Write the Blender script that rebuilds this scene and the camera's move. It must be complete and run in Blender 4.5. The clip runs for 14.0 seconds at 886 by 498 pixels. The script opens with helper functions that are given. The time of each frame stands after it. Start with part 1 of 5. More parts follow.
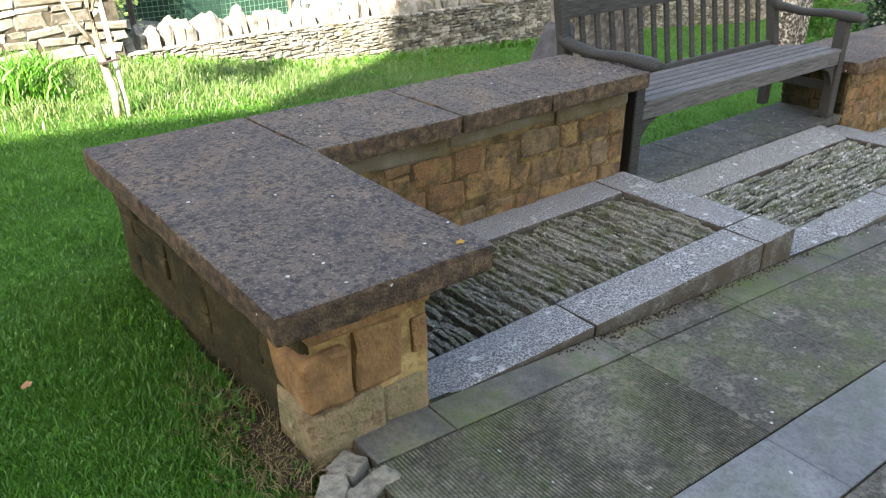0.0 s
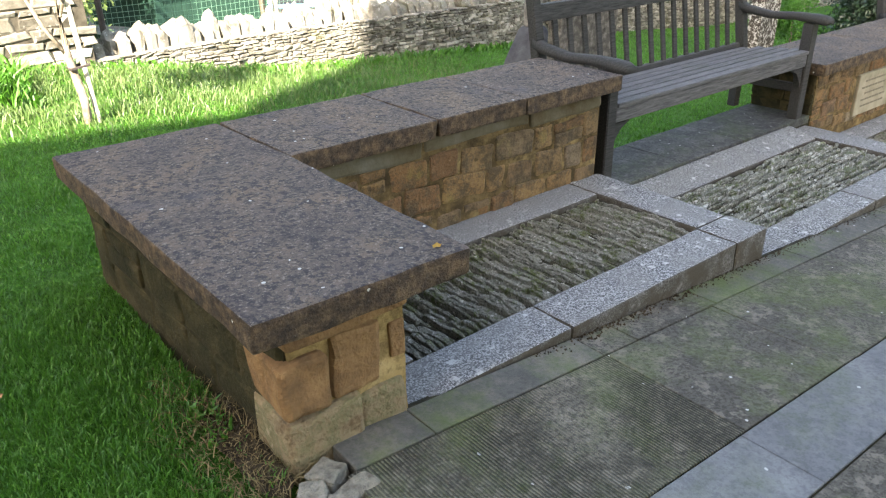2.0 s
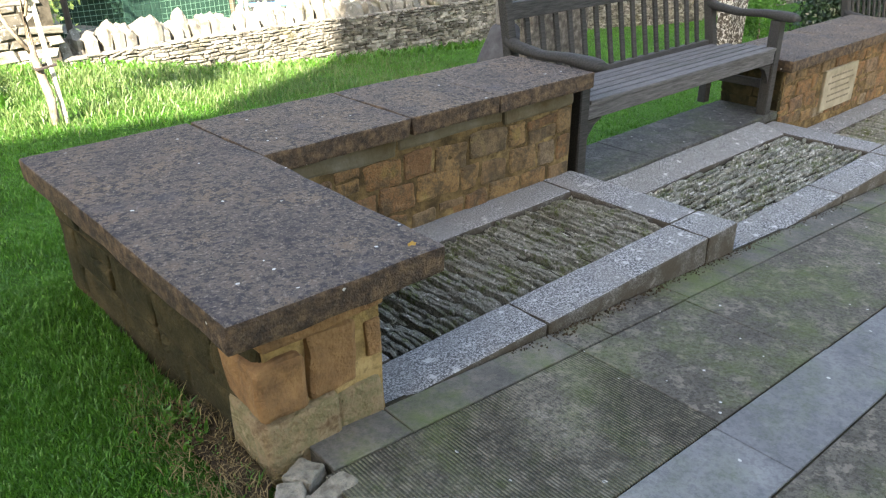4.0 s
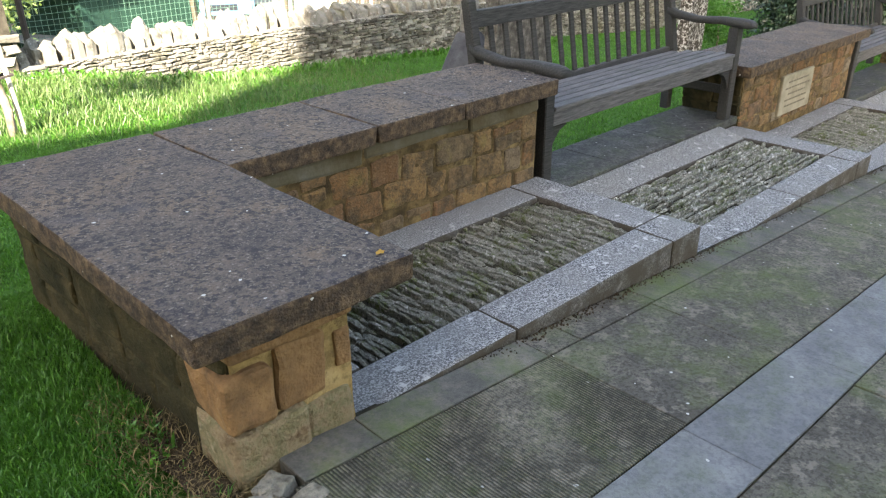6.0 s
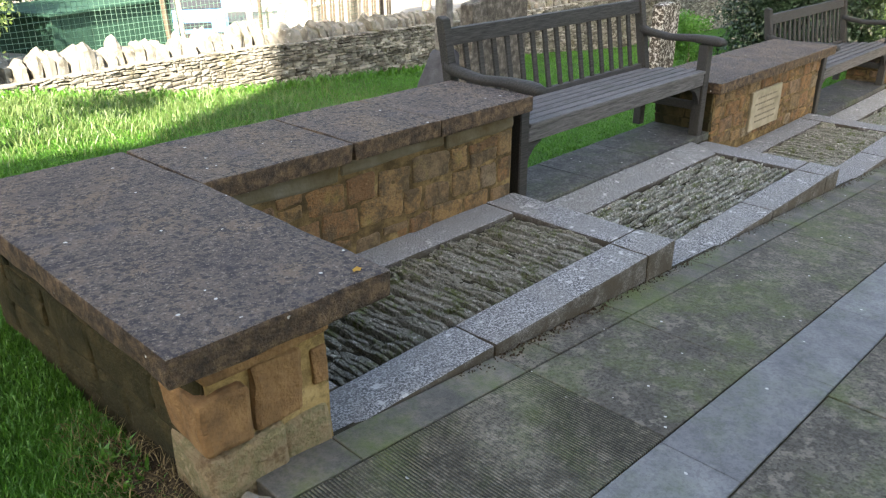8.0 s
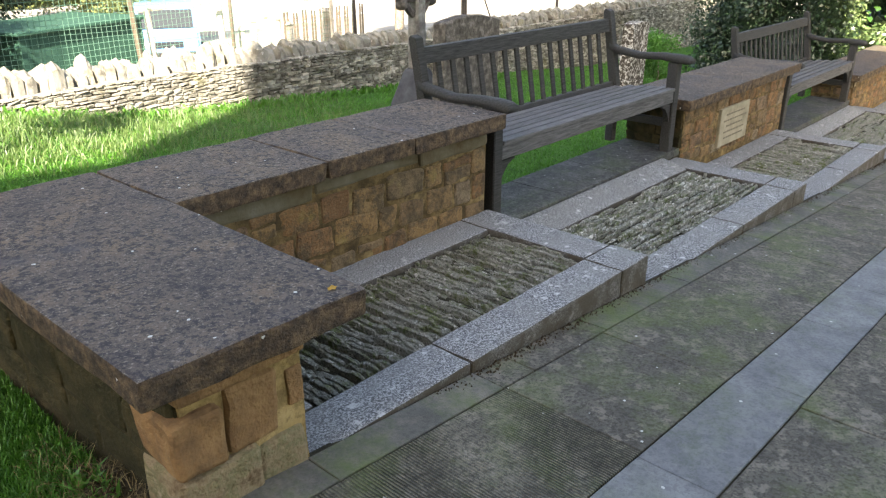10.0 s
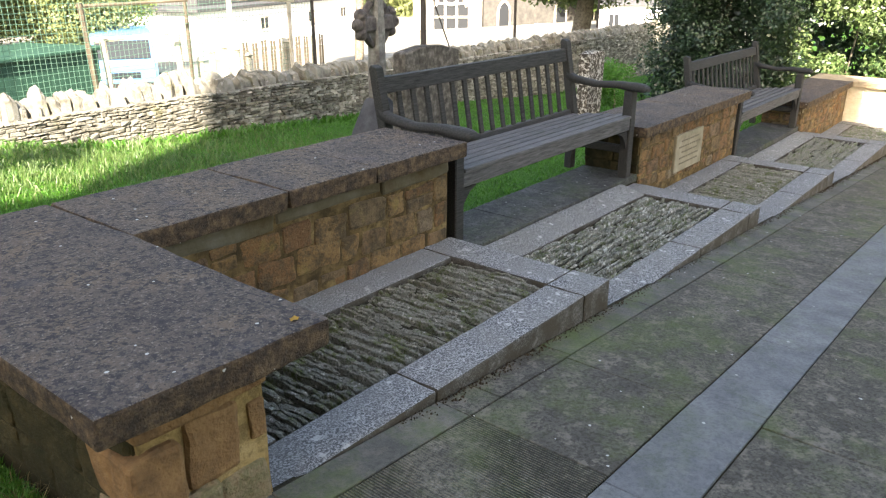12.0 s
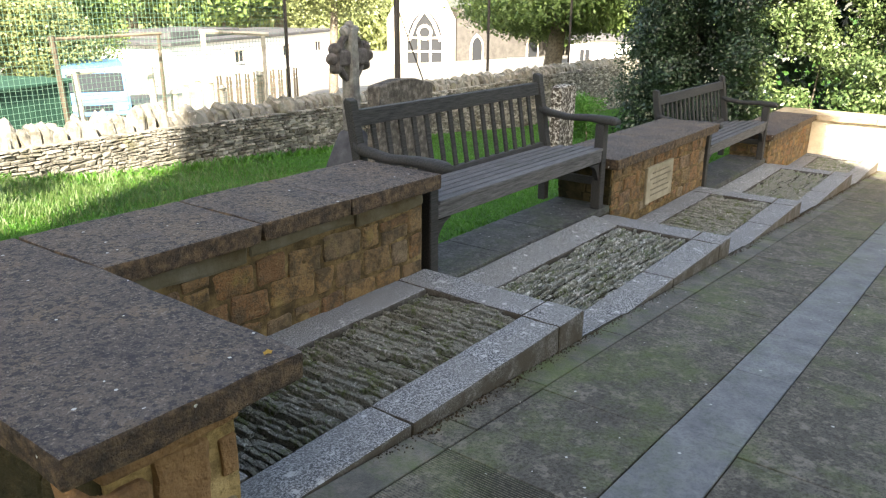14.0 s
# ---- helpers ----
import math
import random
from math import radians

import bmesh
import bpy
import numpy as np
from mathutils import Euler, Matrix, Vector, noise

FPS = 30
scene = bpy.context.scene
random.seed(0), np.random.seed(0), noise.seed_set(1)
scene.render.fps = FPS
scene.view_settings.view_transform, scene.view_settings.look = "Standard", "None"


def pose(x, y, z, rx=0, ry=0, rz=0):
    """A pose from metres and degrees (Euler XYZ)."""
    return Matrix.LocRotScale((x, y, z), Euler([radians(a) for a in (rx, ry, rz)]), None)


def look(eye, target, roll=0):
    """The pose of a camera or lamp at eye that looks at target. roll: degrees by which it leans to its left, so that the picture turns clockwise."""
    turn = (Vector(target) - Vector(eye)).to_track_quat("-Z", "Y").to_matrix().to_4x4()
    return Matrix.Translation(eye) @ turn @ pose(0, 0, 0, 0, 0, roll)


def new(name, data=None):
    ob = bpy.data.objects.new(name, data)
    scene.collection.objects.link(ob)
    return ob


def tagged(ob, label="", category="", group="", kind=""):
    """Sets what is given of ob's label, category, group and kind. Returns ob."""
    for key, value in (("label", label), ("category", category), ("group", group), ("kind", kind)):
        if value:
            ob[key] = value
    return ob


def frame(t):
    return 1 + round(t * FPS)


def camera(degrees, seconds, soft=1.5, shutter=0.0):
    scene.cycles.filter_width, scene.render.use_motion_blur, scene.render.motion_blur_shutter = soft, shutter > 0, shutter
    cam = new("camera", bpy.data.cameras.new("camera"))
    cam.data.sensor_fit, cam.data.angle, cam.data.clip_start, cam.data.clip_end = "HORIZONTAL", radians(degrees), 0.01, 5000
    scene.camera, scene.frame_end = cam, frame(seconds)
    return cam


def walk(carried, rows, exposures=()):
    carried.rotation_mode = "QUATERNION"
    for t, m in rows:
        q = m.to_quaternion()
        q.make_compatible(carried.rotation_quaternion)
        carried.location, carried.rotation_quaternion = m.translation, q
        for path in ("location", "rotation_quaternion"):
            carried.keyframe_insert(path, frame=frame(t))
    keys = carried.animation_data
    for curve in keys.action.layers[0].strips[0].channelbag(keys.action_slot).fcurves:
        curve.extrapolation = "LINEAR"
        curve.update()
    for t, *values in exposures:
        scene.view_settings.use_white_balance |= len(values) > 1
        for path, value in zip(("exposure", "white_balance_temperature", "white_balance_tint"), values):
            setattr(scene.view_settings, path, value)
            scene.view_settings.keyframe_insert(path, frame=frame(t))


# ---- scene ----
EYE = (-0.51, -1.263, 1.25)
PATH = [
    (0, (0.9928, 0.7486, 0.0222), -1.18),
    (0.5, (1.0055, 0.7432, 0.0291), -1.18),
    (1, (1.0212, 0.7331, 0.0325), -1.11),
    (1.5, (1.0458, 0.7151, 0.0347), -1.08),
    (2, (1.0649, 0.6990, 0.0337), -1.08),
    (2.5, (1.0797, 0.6862, 0.0325), -1.07),
    (5, (1.1857, 0.5936, 0.0328), -0.74),
    (5.5, (1.2139, 0.5726, 0.0411), -0.68),
    (6, (1.2286, 0.5647, 0.0503), -0.64),
    (6.5, (1.2427, 0.5560, 0.0580), -0.56),
    (7, (1.2547, 0.5579, 0.0789), -0.56),
    (7.5, (1.2754, 0.5496, 0.0979), -0.45),
    (8, (1.3074, 0.5220, 0.1055), -0.40),
    (10.5, (1.4058, 0.4631, 0.1798), -0.15),
    (11, (1.4283, 0.4466, 0.1945), -0.10),
    (11.5, (1.4674, 0.4166, 0.2198), -0.02),
    (12, (1.5080, 0.3925, 0.2612), -0.00),
    (12.5, (1.5344, 0.3829, 0.3008), 0.07),
    (13, (1.5559, 0.3716, 0.3286), 0.15),
    (13.5, (1.5767, 0.3603, 0.3564), 0.24),
    (14, (1.5964, 0.3435, 0.3729), 0.35),
]
cam = camera(61.2, 14.0, 1.25)
walk(cam, [(t, look(EYE, target, roll)) for t, target, roll in PATH], [(0, 3.87, 7700, 10), (5, 3.82, 7700, 10), (8, 3.67, 7700, 10), (11, 3.52, 7700, 10), (14, 3.38, 7700, 9)])

# ---- light ----
SUN_AZ = (0.758, 0.652)          # the way the light travels over the ground
SUN_EL = 36.0
world = bpy.data.worlds.new("world")
scene.world = world
world.use_nodes = True
wn = world.node_tree.nodes
sky = wn.new("ShaderNodeTexSky")
sky.sky_type, sky.sun_disc = "NISHITA", False
sky.sun_elevation = radians(SUN_EL)
sky.sun_rotation = math.atan2(-SUN_AZ[0], -SUN_AZ[1])
sky.air_density, sky.dust_density, sky.ozone_density = 1.0, 2.5, 0.6
wn["Background"].inputs[1].default_value = 0.09
world.node_tree.links.new(sky.outputs[0], wn["Background"].inputs[0])
sun_data = bpy.data.lights.new("sun", "SUN")
sun_data.energy, sun_data.angle, sun_data.color = 3.5, radians(0.6), (1.0, 0.97, 0.95)
sun = new("sun", sun_data)
ch = math.cos(radians(SUN_EL))
sun.matrix_world = look((0, 0, 30), (SUN_AZ[0] * ch, SUN_AZ[1] * ch, 30 - math.sin(radians(SUN_EL))))

# ---- materials ----


def material(name, base, rough=0.85, metal=0.0):
    m = bpy.data.materials.new(name)
    m.use_nodes = True
    b = m.node_tree.nodes["Principled BSDF"]
    b.inputs["Base Color"].default_value = (*base, 1)
    b.inputs["Roughness"].default_value = rough
    b.inputs["Metallic"].default_value = metal
    b.inputs["Specular IOR Level"].default_value = 0.5 if rough < 0.6 else 0.12
    return m


class Nodes:
    """A short way to write node trees."""

    def __init__(self, mat, coords="Object"):
        self.t = mat.node_tree
        self.n, self.l = self.t.nodes, self.t.links
        self.b = self.n["Principled BSDF"]
        self.co = self.n.new("ShaderNodeTexCoord").outputs[coords]
        self.inf = None

    def world_co(self):
        self.co = self.n.new("ShaderNodeNewGeometry").outputs["Position"]
        return self

    def scaled(self, s):
        m = self.n.new("ShaderNodeMapping")
        m.inputs["Scale"].default_value = s
        self.l.new(self.co, m.inputs["Vector"])
        return m.outputs[0]

    def noise(self, scale, detail=4, rough=0.6, co=None):
        n = self.n.new("ShaderNodeTexNoise")
        n.inputs["Scale"].default_value, n.inputs["Detail"].default_value, n.inputs["Roughness"].default_value = scale, detail, rough
        self.l.new(co or self.co, n.inputs["Vector"])
        return n.outputs["Fac"]

    def voronoi(self, scale, co=None, feature="F1", out="Distance", rand=1.0):
        n = self.n.new("ShaderNodeTexVoronoi")
        n.feature = feature
        n.inputs["Scale"].default_value, n.inputs["Randomness"].default_value = scale, rand
        self.l.new(co or self.co, n.inputs["Vector"])
        return n.outputs[out]

    def ramp(self, fac, *stops):
        r = self.n.new("ShaderNodeValToRGB")
        e = r.color_ramp.elements
        while len(e) < len(stops):
            e.new(0.5)
        for el, (p, c) in zip(e, stops):
            el.position = p
            el.color = (*c, 1) if len(c) == 3 else c
        self.l.new(fac, r.inputs[0])
        return r.outputs[0]

    def mix(self, fac, a, b, kind="MIX"):
        m = self.n.new("ShaderNodeMix")
        m.data_type, m.blend_type = "RGBA", kind
        for socket, v in ((m.inputs[0], fac), (m.inputs[6], a), (m.inputs[7], b)):
            if isinstance(v, (int, float)):
                socket.default_value = v
            elif isinstance(v, tuple):
                socket.default_value = (*v, 1)
            else:
                self.l.new(v, socket)
        return m.outputs[2]

    def math(self, op, a, b=0.0):
        m = self.n.new("ShaderNodeMath")
        m.operation = op
        for socket, v in zip(m.inputs, (a, b)):
            if isinstance(v, (int, float)):
                socket.default_value = v
            else:
                self.l.new(v, socket)
        return m.outputs[0]

    def random(self):
        if self.inf is None:
            self.inf = self.n.new("ShaderNodeObjectInfo").outputs["Random"]
        return self.inf

    def island(self):
        return self.n.new("ShaderNodeNewGeometry").outputs["Random Per Island"]

    def color(self, c):
        self.l.new(c, self.b.inputs["Base Color"])
        return self

    def rough(self, c):
        self.l.new(c, self.b.inputs["Roughness"])
        return self

    def bump(self, h, strength=0.5, dist=0.01):
        b = self.n.new("ShaderNodeBump")
        b.inputs["Strength"].default_value, b.inputs["Distance"].default_value = strength, dist
        self.l.new(h, b.inputs["Height"])
        self.l.new(b.outputs[0], self.b.inputs["Normal"])
        return self


def coping_material():
    m = material("weathered_coping_stone", (0.1, 0.085, 0.07), 0.88)
    k = Nodes(m).world_co()
    big = k.noise(4.5, 6, 0.65)
    mid = k.noise(24, 6, 0.72)
    c = k.ramp(big, (0.34, (0.075, 0.06, 0.054)), (0.5, (0.115, 0.091, 0.073)), (0.66, (0.165, 0.12, 0.08)))
    c = k.mix(k.ramp(mid, (0.5, (0, 0, 0)), (0.64, (0.7, 0.7, 0.7))), c, (0.16, 0.128, 0.098))
    c = k.mix(k.ramp(k.noise(48, 5, 0.75), (0.5, (0, 0, 0)), (0.56, (0.9, 0.9, 0.9))), c, (0.027, 0.025, 0.029))
    c = k.mix(k.ramp(k.noise(130, 4, 0.8), (0.52, (0, 0, 0)), (0.6, (0.75, 0.75, 0.75))), c, (0.02, 0.019, 0.02))
    c = k.mix(k.ramp(k.noise(95, 5, 0.8), (0.56, (0, 0, 0)), (0.62, (0.8, 0.8, 0.8))), c, (0.26, 0.22, 0.175))
    c = k.mix(k.ramp(k.noise(5.5, 2), (0.6, (0, 0, 0)), (0.76, (0.4, 0.4, 0.4))), c, (0.07, 0.066, 0.078))
    c = k.mix(k.ramp(k.random(), (0.0, (0, 0, 0)), (0.6, (0.1, 0.1, 0.1)), (1.0, (0.4, 0.4, 0.4))), c, (0.05, 0.049, 0.056))
    # brown, rubbed edges and sides
    side = k.n.new("ShaderNodeSeparateXYZ")
    k.l.new(k.n.new("ShaderNodeNewGeometry").outputs["True Normal"], side.inputs[0])
    upright = k.math("LESS_THAN", side.outputs["Z"], 0.6)
    c = k.mix(k.math("MULTIPLY", upright, 0.7), c, k.ramp(k.noise(23, 5, 0.7), (0.38, (0.022, 0.016, 0.01)), (0.52, (0.075, 0.048, 0.026)), (0.68, (0.17, 0.115, 0.062))))
    spots = k.voronoi(17)
    sel = k.n.new("ShaderNodeTexVoronoi")
    sel.inputs["Scale"].default_value = 17
    k.l.new(k.co, sel.inputs["Vector"])
    pick = k.math("GREATER_THAN", k.ramp(sel.outputs["Color"], (0, (0, 0, 0)), (1, (1, 1, 1))), 0.68)
    wob = k.math("ADD", spots, k.math("MULTIPLY", k.noise(120, 2), 0.12))
    c = k.mix(k.math("MULTIPLY", pick, k.math("LESS_THAN", wob, 0.155)), c, (0.42, 0.42, 0.39))
    k.color(c)
    k.bump(k.math("ADD", k.math("MULTIPLY", mid, 0.6), k.noise(150, 3, 0.7)), 1.0, 0.012)
    return m


def ironstone_material():
    m = material("ironstone", (0.25, 0.13, 0.06), 0.9)
    k = Nodes(m).world_co()
    c = k.ramp(k.random(), (0.0, (0.15, 0.083, 0.042)), (0.25, (0.2, 0.112, 0.05)), (0.5, (0.135, 0.104, 0.066)), (0.7, (0.22, 0.135, 0.06)), (0.85, (0.165, 0.088, 0.05)), (1.0, (0.19, 0.165, 0.115)))
    c = k.mix(k.ramp(k.noise(10, 6, 0.75), (0.42, (0.85, 0.85, 0.85)), (0.56, (0, 0, 0))), c, (0.06, 0.046, 0.03))
    c = k.mix(k.ramp(k.noise(31, 4, 0.7), (0.55, (0, 0, 0)), (0.75, (0.5, 0.5, 0.5))), c, (0.25, 0.185, 0.1))
    c = k.mix(k.ramp(k.noise(7, 3), (0.62, (0, 0, 0)), (0.75, (0.6, 0.6, 0.6))), c, (0.19, 0.15, 0.05))
    c = k.mix(k.ramp(k.noise(80, 6, 0.85), (0.42, (0.28, 0.28, 0.28)), (0.5, (0, 0, 0))), c, (0.07, 0.046, 0.028))
    c = k.mix(k.ramp(k.noise(70, 5, 0.8), (0.58, (0, 0, 0)), (0.65, (0.3, 0.3, 0.3))), c, (0.3, 0.23, 0.13))
    k.color(c)
    k.bump(k.math("ADD", k.noise(38, 6, 0.7), k.noise(150, 3)), 1.0, 0.014)
    return m


def mortar_material(name, low, mid, high):
    m = material(name, mid, 0.95)
    k = Nodes(m).world_co()
    c = k.ramp(k.noise(6, 5, 0.65), (0.3, low), (0.5, mid), (0.7, high))
    c = k.mix(k.ramp(k.noise(26, 4, 0.7), (0.4, (0.6, 0.6, 0.6)), (0.55, (0, 0, 0))), c, tuple(v * 0.7 for v in low))
    k.color(c)
    k.bump(k.noise(90, 5, 0.75), 0.8, 0.008)
    return m


def granite_material():
    m = material("grey_granite", (0.3, 0.3, 0.31), 0.8)
    k = Nodes(m).world_co()
    g = k.noise(150, 3, 0.8)
    c = k.ramp(g, (0.42, (0.024, 0.024, 0.025)), (0.5, (0.105, 0.105, 0.105)), (0.58, (0.31, 0.31, 0.302)))
    c = k.mix(k.ramp(k.noise(5, 5, 0.65), (0.4, (0.55, 0.55, 0.55)), (0.62, (0, 0, 0))), c, (0.13, 0.125, 0.115))
    lich = k.ramp(k.noise(19, 4, 0.6), (0.62, (0, 0, 0)), (0.68, (0.75, 0.75, 0.75)))
    c = k.mix(lich, c, (0.38, 0.38, 0.36))
    c = k.mix(k.math("MULTIPLY", k.random(), 0.22), c, (0.12, 0.12, 0.125))
    # Upright faces: brown dirt plus a painted shade, mixed as one dark colour.
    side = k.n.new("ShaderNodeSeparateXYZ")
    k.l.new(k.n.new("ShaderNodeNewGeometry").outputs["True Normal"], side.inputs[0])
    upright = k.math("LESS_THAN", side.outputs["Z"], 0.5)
    dirt_and_shade = k.ramp(k.noise(9, 5, 0.7), (0.3, (0.4, 0.4, 0.4)), (0.55, (0.95, 0.95, 0.95)))
    c = k.mix(k.math("MULTIPLY", upright, dirt_and_shade), c, (0.045, 0.037, 0.026))
    k.color(c)
    k.bump(k.noise(260, 3, 0.7), 0.35, 0.003)
    return m


def slate_material(name, lichen):
    m = material(name, (0.15, 0.15, 0.13), 0.92)
    k = Nodes(m).world_co()
    r = k.island()
    c = k.ramp(r, (0, (0.085, 0.085, 0.069)), (0.4, (0.175, 0.175, 0.146)), (0.75, (0.265, 0.264, 0.226)), (1, (0.4, 0.396, 0.347)))
    c = k.mix(k.ramp(k.noise(85, 6, 0.85), (0.5, (0, 0, 0)), (0.57, (0.75, 0.75, 0.75))), c, (0.035, 0.033, 0.024))
    c = k.mix(k.ramp(k.noise(46, 4, 0.75), (0.6 - lichen, (0, 0, 0)), (0.63 - lichen, (0.9, 0.9, 0.9))), c, (0.46, 0.455, 0.41))
    c = k.mix(k.ramp(k.noise(16, 3, 0.6), (0.66 - lichen, (0, 0, 0)), (0.69 - lichen, (0.85, 0.85, 0.85))), c, (0.5, 0.5, 0.46))
    c = k.mix(k.ramp(k.noise(9, 8, 0.85), (0.51, (0, 0, 0)), (0.6, (0.8, 0.8, 0.8))), c, (0.075, 0.1, 0.02))
    k.color(c)
    k.bump(k.math("ADD", k.noise(75, 6, 0.8), k.noise(170, 4, 0.8)), 1.0, 0.013)
    return m


def soil_material():
    m = material("dark_joint_soil", (0.05, 0.045, 0.03), 1.0)
    k = Nodes(m).world_co()
    c = k.ramp(k.noise(18, 5, 0.7), (0.35, (0.014, 0.013, 0.009)), (0.6, (0.034, 0.03, 0.019)), (0.75, (0.045, 0.055, 0.016)))
    k.color(c)
    k.bump(k.noise(70, 5), 1.0, 0.01)
    return m


def flag_material(name, dark, mid, light, moss=0.6, ribs=False, grain=0.75):
    m = material(name, mid, 0.78)
    k = Nodes(m).world_co()
    c = k.ramp(k.noise(5.5, 6, 0.7), (0.3, dark), (0.52, mid), (0.74, light))
    c = k.mix(k.math("MULTIPLY", k.random(), 0.35), c, dark)
    c = k.mix(k.ramp(k.noise(70, 5, 0.8), (0.44, (grain,) * 3), (0.52, (0, 0, 0))), c, tuple(v * 0.55 for v in dark))
    c = k.mix(k.ramp(k.noise(19, 5, 0.75), (0.54, (0, 0, 0)), (0.62, (grain * 0.8,) * 3)), c, light)
    c = k.mix(k.ramp(k.noise(2.9, 7, 0.75), (0.48, (0, 0, 0)), (0.66, (moss, moss, moss))), c, (0.062, 0.088, 0.02))
    fleck = k.voronoi(11)
    c = k.mix(k.math("LESS_THAN", k.math("ADD", fleck, k.math("MULTIPLY", k.noise(90, 2), 0.1)), 0.11), c, (0.3, 0.3, 0.28))
    k.color(c)
    h = k.math("ADD", k.noise(60, 5, 0.7), k.math("MULTIPLY", k.noise(9, 3), 0.8))
    if ribs:
        w = k.n.new("ShaderNodeTexWave")
        w.wave_type, w.bands_direction = "BANDS", "X"
        w.inputs["Scale"].default_value, w.inputs["Distortion"].default_value = 30.0, 0.8
        w.inputs["Detail Scale"].default_value = 1.5
        k.l.new(k.co, w.inputs["Vector"])
        worn = k.ramp(k.noise(1.7, 3), (0.46, (1, 1, 1)), (0.66, (0.2, 0.2, 0.2)))
        h = k.math("ADD", k.math("MULTIPLY", h, 0.35), k.math("MULTIPLY", w.outputs["Fac"], worn))
        groove = k.math("MULTIPLY", k.ramp(w.outputs["Fac"], (0.3, (0.9, 0.9, 0.9)), (0.6, (0, 0, 0))), worn)
        k.color(k.mix(groove, c, (0.014, 0.014, 0.01)))
        k.bump(h, 0.9, 0.008)
    else:
        k.bump(h, 0.7, 0.006)
    return m


def wood_material(name="weathered_oak", dark=(0.01, 0.0097, 0.0095), light=(0.05, 0.048, 0.046)):
    m = material(name, dark, 0.75)
    k = Nodes(m)
    grain = k.noise(9, 6, 0.65, k.scaled((1.2, 14, 14)))
    c = k.ramp(grain, (0.3, dark), (0.55, tuple((a + b) / 2 for a, b in zip(dark, light))), (0.75, light))
    k2 = k.noise(3, 3)
    c = k.mix(k.ramp(k2, (0.5, (0, 0, 0)), (0.75, (0.4, 0.4, 0.4))), c, (0.034, 0.037, 0.025))
    c = k.mix(k.math("MULTIPLY", k.random(), 0.25), c, light)
    k.color(c)
    k.bump(grain, 0.6, 0.003)
    return m


def plain(name, stops, scale=8, rough=0.85, bump=0.5, dist=0.01, fine=70):
    m = material(name, stops[0], rough)
    k = Nodes(m).world_co()
    n = len(stops)
    c = k.ramp(k.noise(scale, 5, 0.65), *[(0.3 + 0.42 * i / max(1, n - 1), s) for i, s in enumerate(stops)])
    k.color(c)
    k.bump(k.math("ADD", k.noise(scale * 3, 4), k.noise(fine, 4)), bump, dist)
    return m


def leaf_material(name, dark, mid, light, rough=0.55):
    m = material(name, mid, rough)
    k = Nodes(m).world_co()
    c = k.ramp(k.island(), (0, dark), (0.5, mid), (1, light))
    c = k.mix(k.ramp(k.noise(0.9, 3), (0.4, (0, 0, 0)), (0.65, (0.5, 0.5, 0.5))), c, light)
    k.color(c)
    tr = k.n.new("ShaderNodeBsdfTranslucent")
    k.l.new(c, tr.inputs[0])
    mx = k.n.new("ShaderNodeMixShader")
    mx.inputs[0].default_value = 0.3
    k.l.new(k.b.outputs[0], mx.inputs[1])
    k.l.new(tr.outputs[0], mx.inputs[2])
    k.l.new(mx.outputs[0], k.n["Material Output"].inputs["Surface"])
    return m


COPING = coping_material()
IRONSTONE = ironstone_material()
POINTING = mortar_material("sandy_pointing", (0.13, 0.085, 0.035), (0.26, 0.175, 0.072), (0.38, 0.27, 0.125))
MORTAR = mortar_material("old_brown_mortar", (0.038, 0.026, 0.013), (0.115, 0.077, 0.034), (0.25, 0.18, 0.085))
PALE_IRONSTONE = plain("lichened_pale_stone", [(0.12, 0.08, 0.045), (0.2, 0.15, 0.09), (0.13, 0.115, 0.06), (0.27, 0.21, 0.135)], 17, 0.93, 1.0, 0.012)
# Lit copy of the coping stone: strong sun is put into its pale colour.
SUNLIT_COPING = plain("sunlit_weathered_coping", [(0.24, 0.17, 0.1), (0.34, 0.26, 0.165), (0.42, 0.34, 0.23)], 13, 0.9, 0.8, 0.01)
BROWN_IRONSTONE = plain("smooth_brown_ironstone", [(0.1, 0.058, 0.03), (0.175, 0.1, 0.046), (0.24, 0.142, 0.066)], 11, 0.9, 0.8, 0.01)
# Return wall's stone, lightened so its colour carries the sunlight.
SUNLIT_PALE_STONE = plain("sunlit_pale_stone", [(0.55, 0.46, 0.31), (0.66, 0.57, 0.41), (0.72, 0.64, 0.49)], 9, 0.92, 0.7, 0.012)
GRANITE = granite_material()
SLATE = slate_material("lichened_edge_slate", 0.0)
SLATE_PALE = slate_material("pale_lichened_edge_slate", 0.05)
SOIL = soil_material()
FLAG_EDGE = flag_material("edge_flagstone", (0.045, 0.044, 0.039), (0.085, 0.082, 0.072), (0.15, 0.134, 0.108), 0.65, False, 0.3)
FLAG_RIB = flag_material("ribbed_paver", (0.055, 0.05, 0.039), (0.108, 0.098, 0.077), (0.18, 0.162, 0.128), 0.5, True)
FLAG_BLUE = flag_material("blue_grey_flagstone", (0.075, 0.077, 0.08), (0.12, 0.123, 0.127), (0.168, 0.17, 0.168), 0.3, False, 0.35)
FLAG_BROWN = flag_material("brown_flagstone", (0.042, 0.038, 0.031), (0.082, 0.075, 0.061), (0.145, 0.129, 0.105), 0.45)
WOOD = wood_material()
WOOD_SEAT = wood_material("bleached_oak_slat", (0.024, 0.023, 0.024), (0.125, 0.12, 0.12))
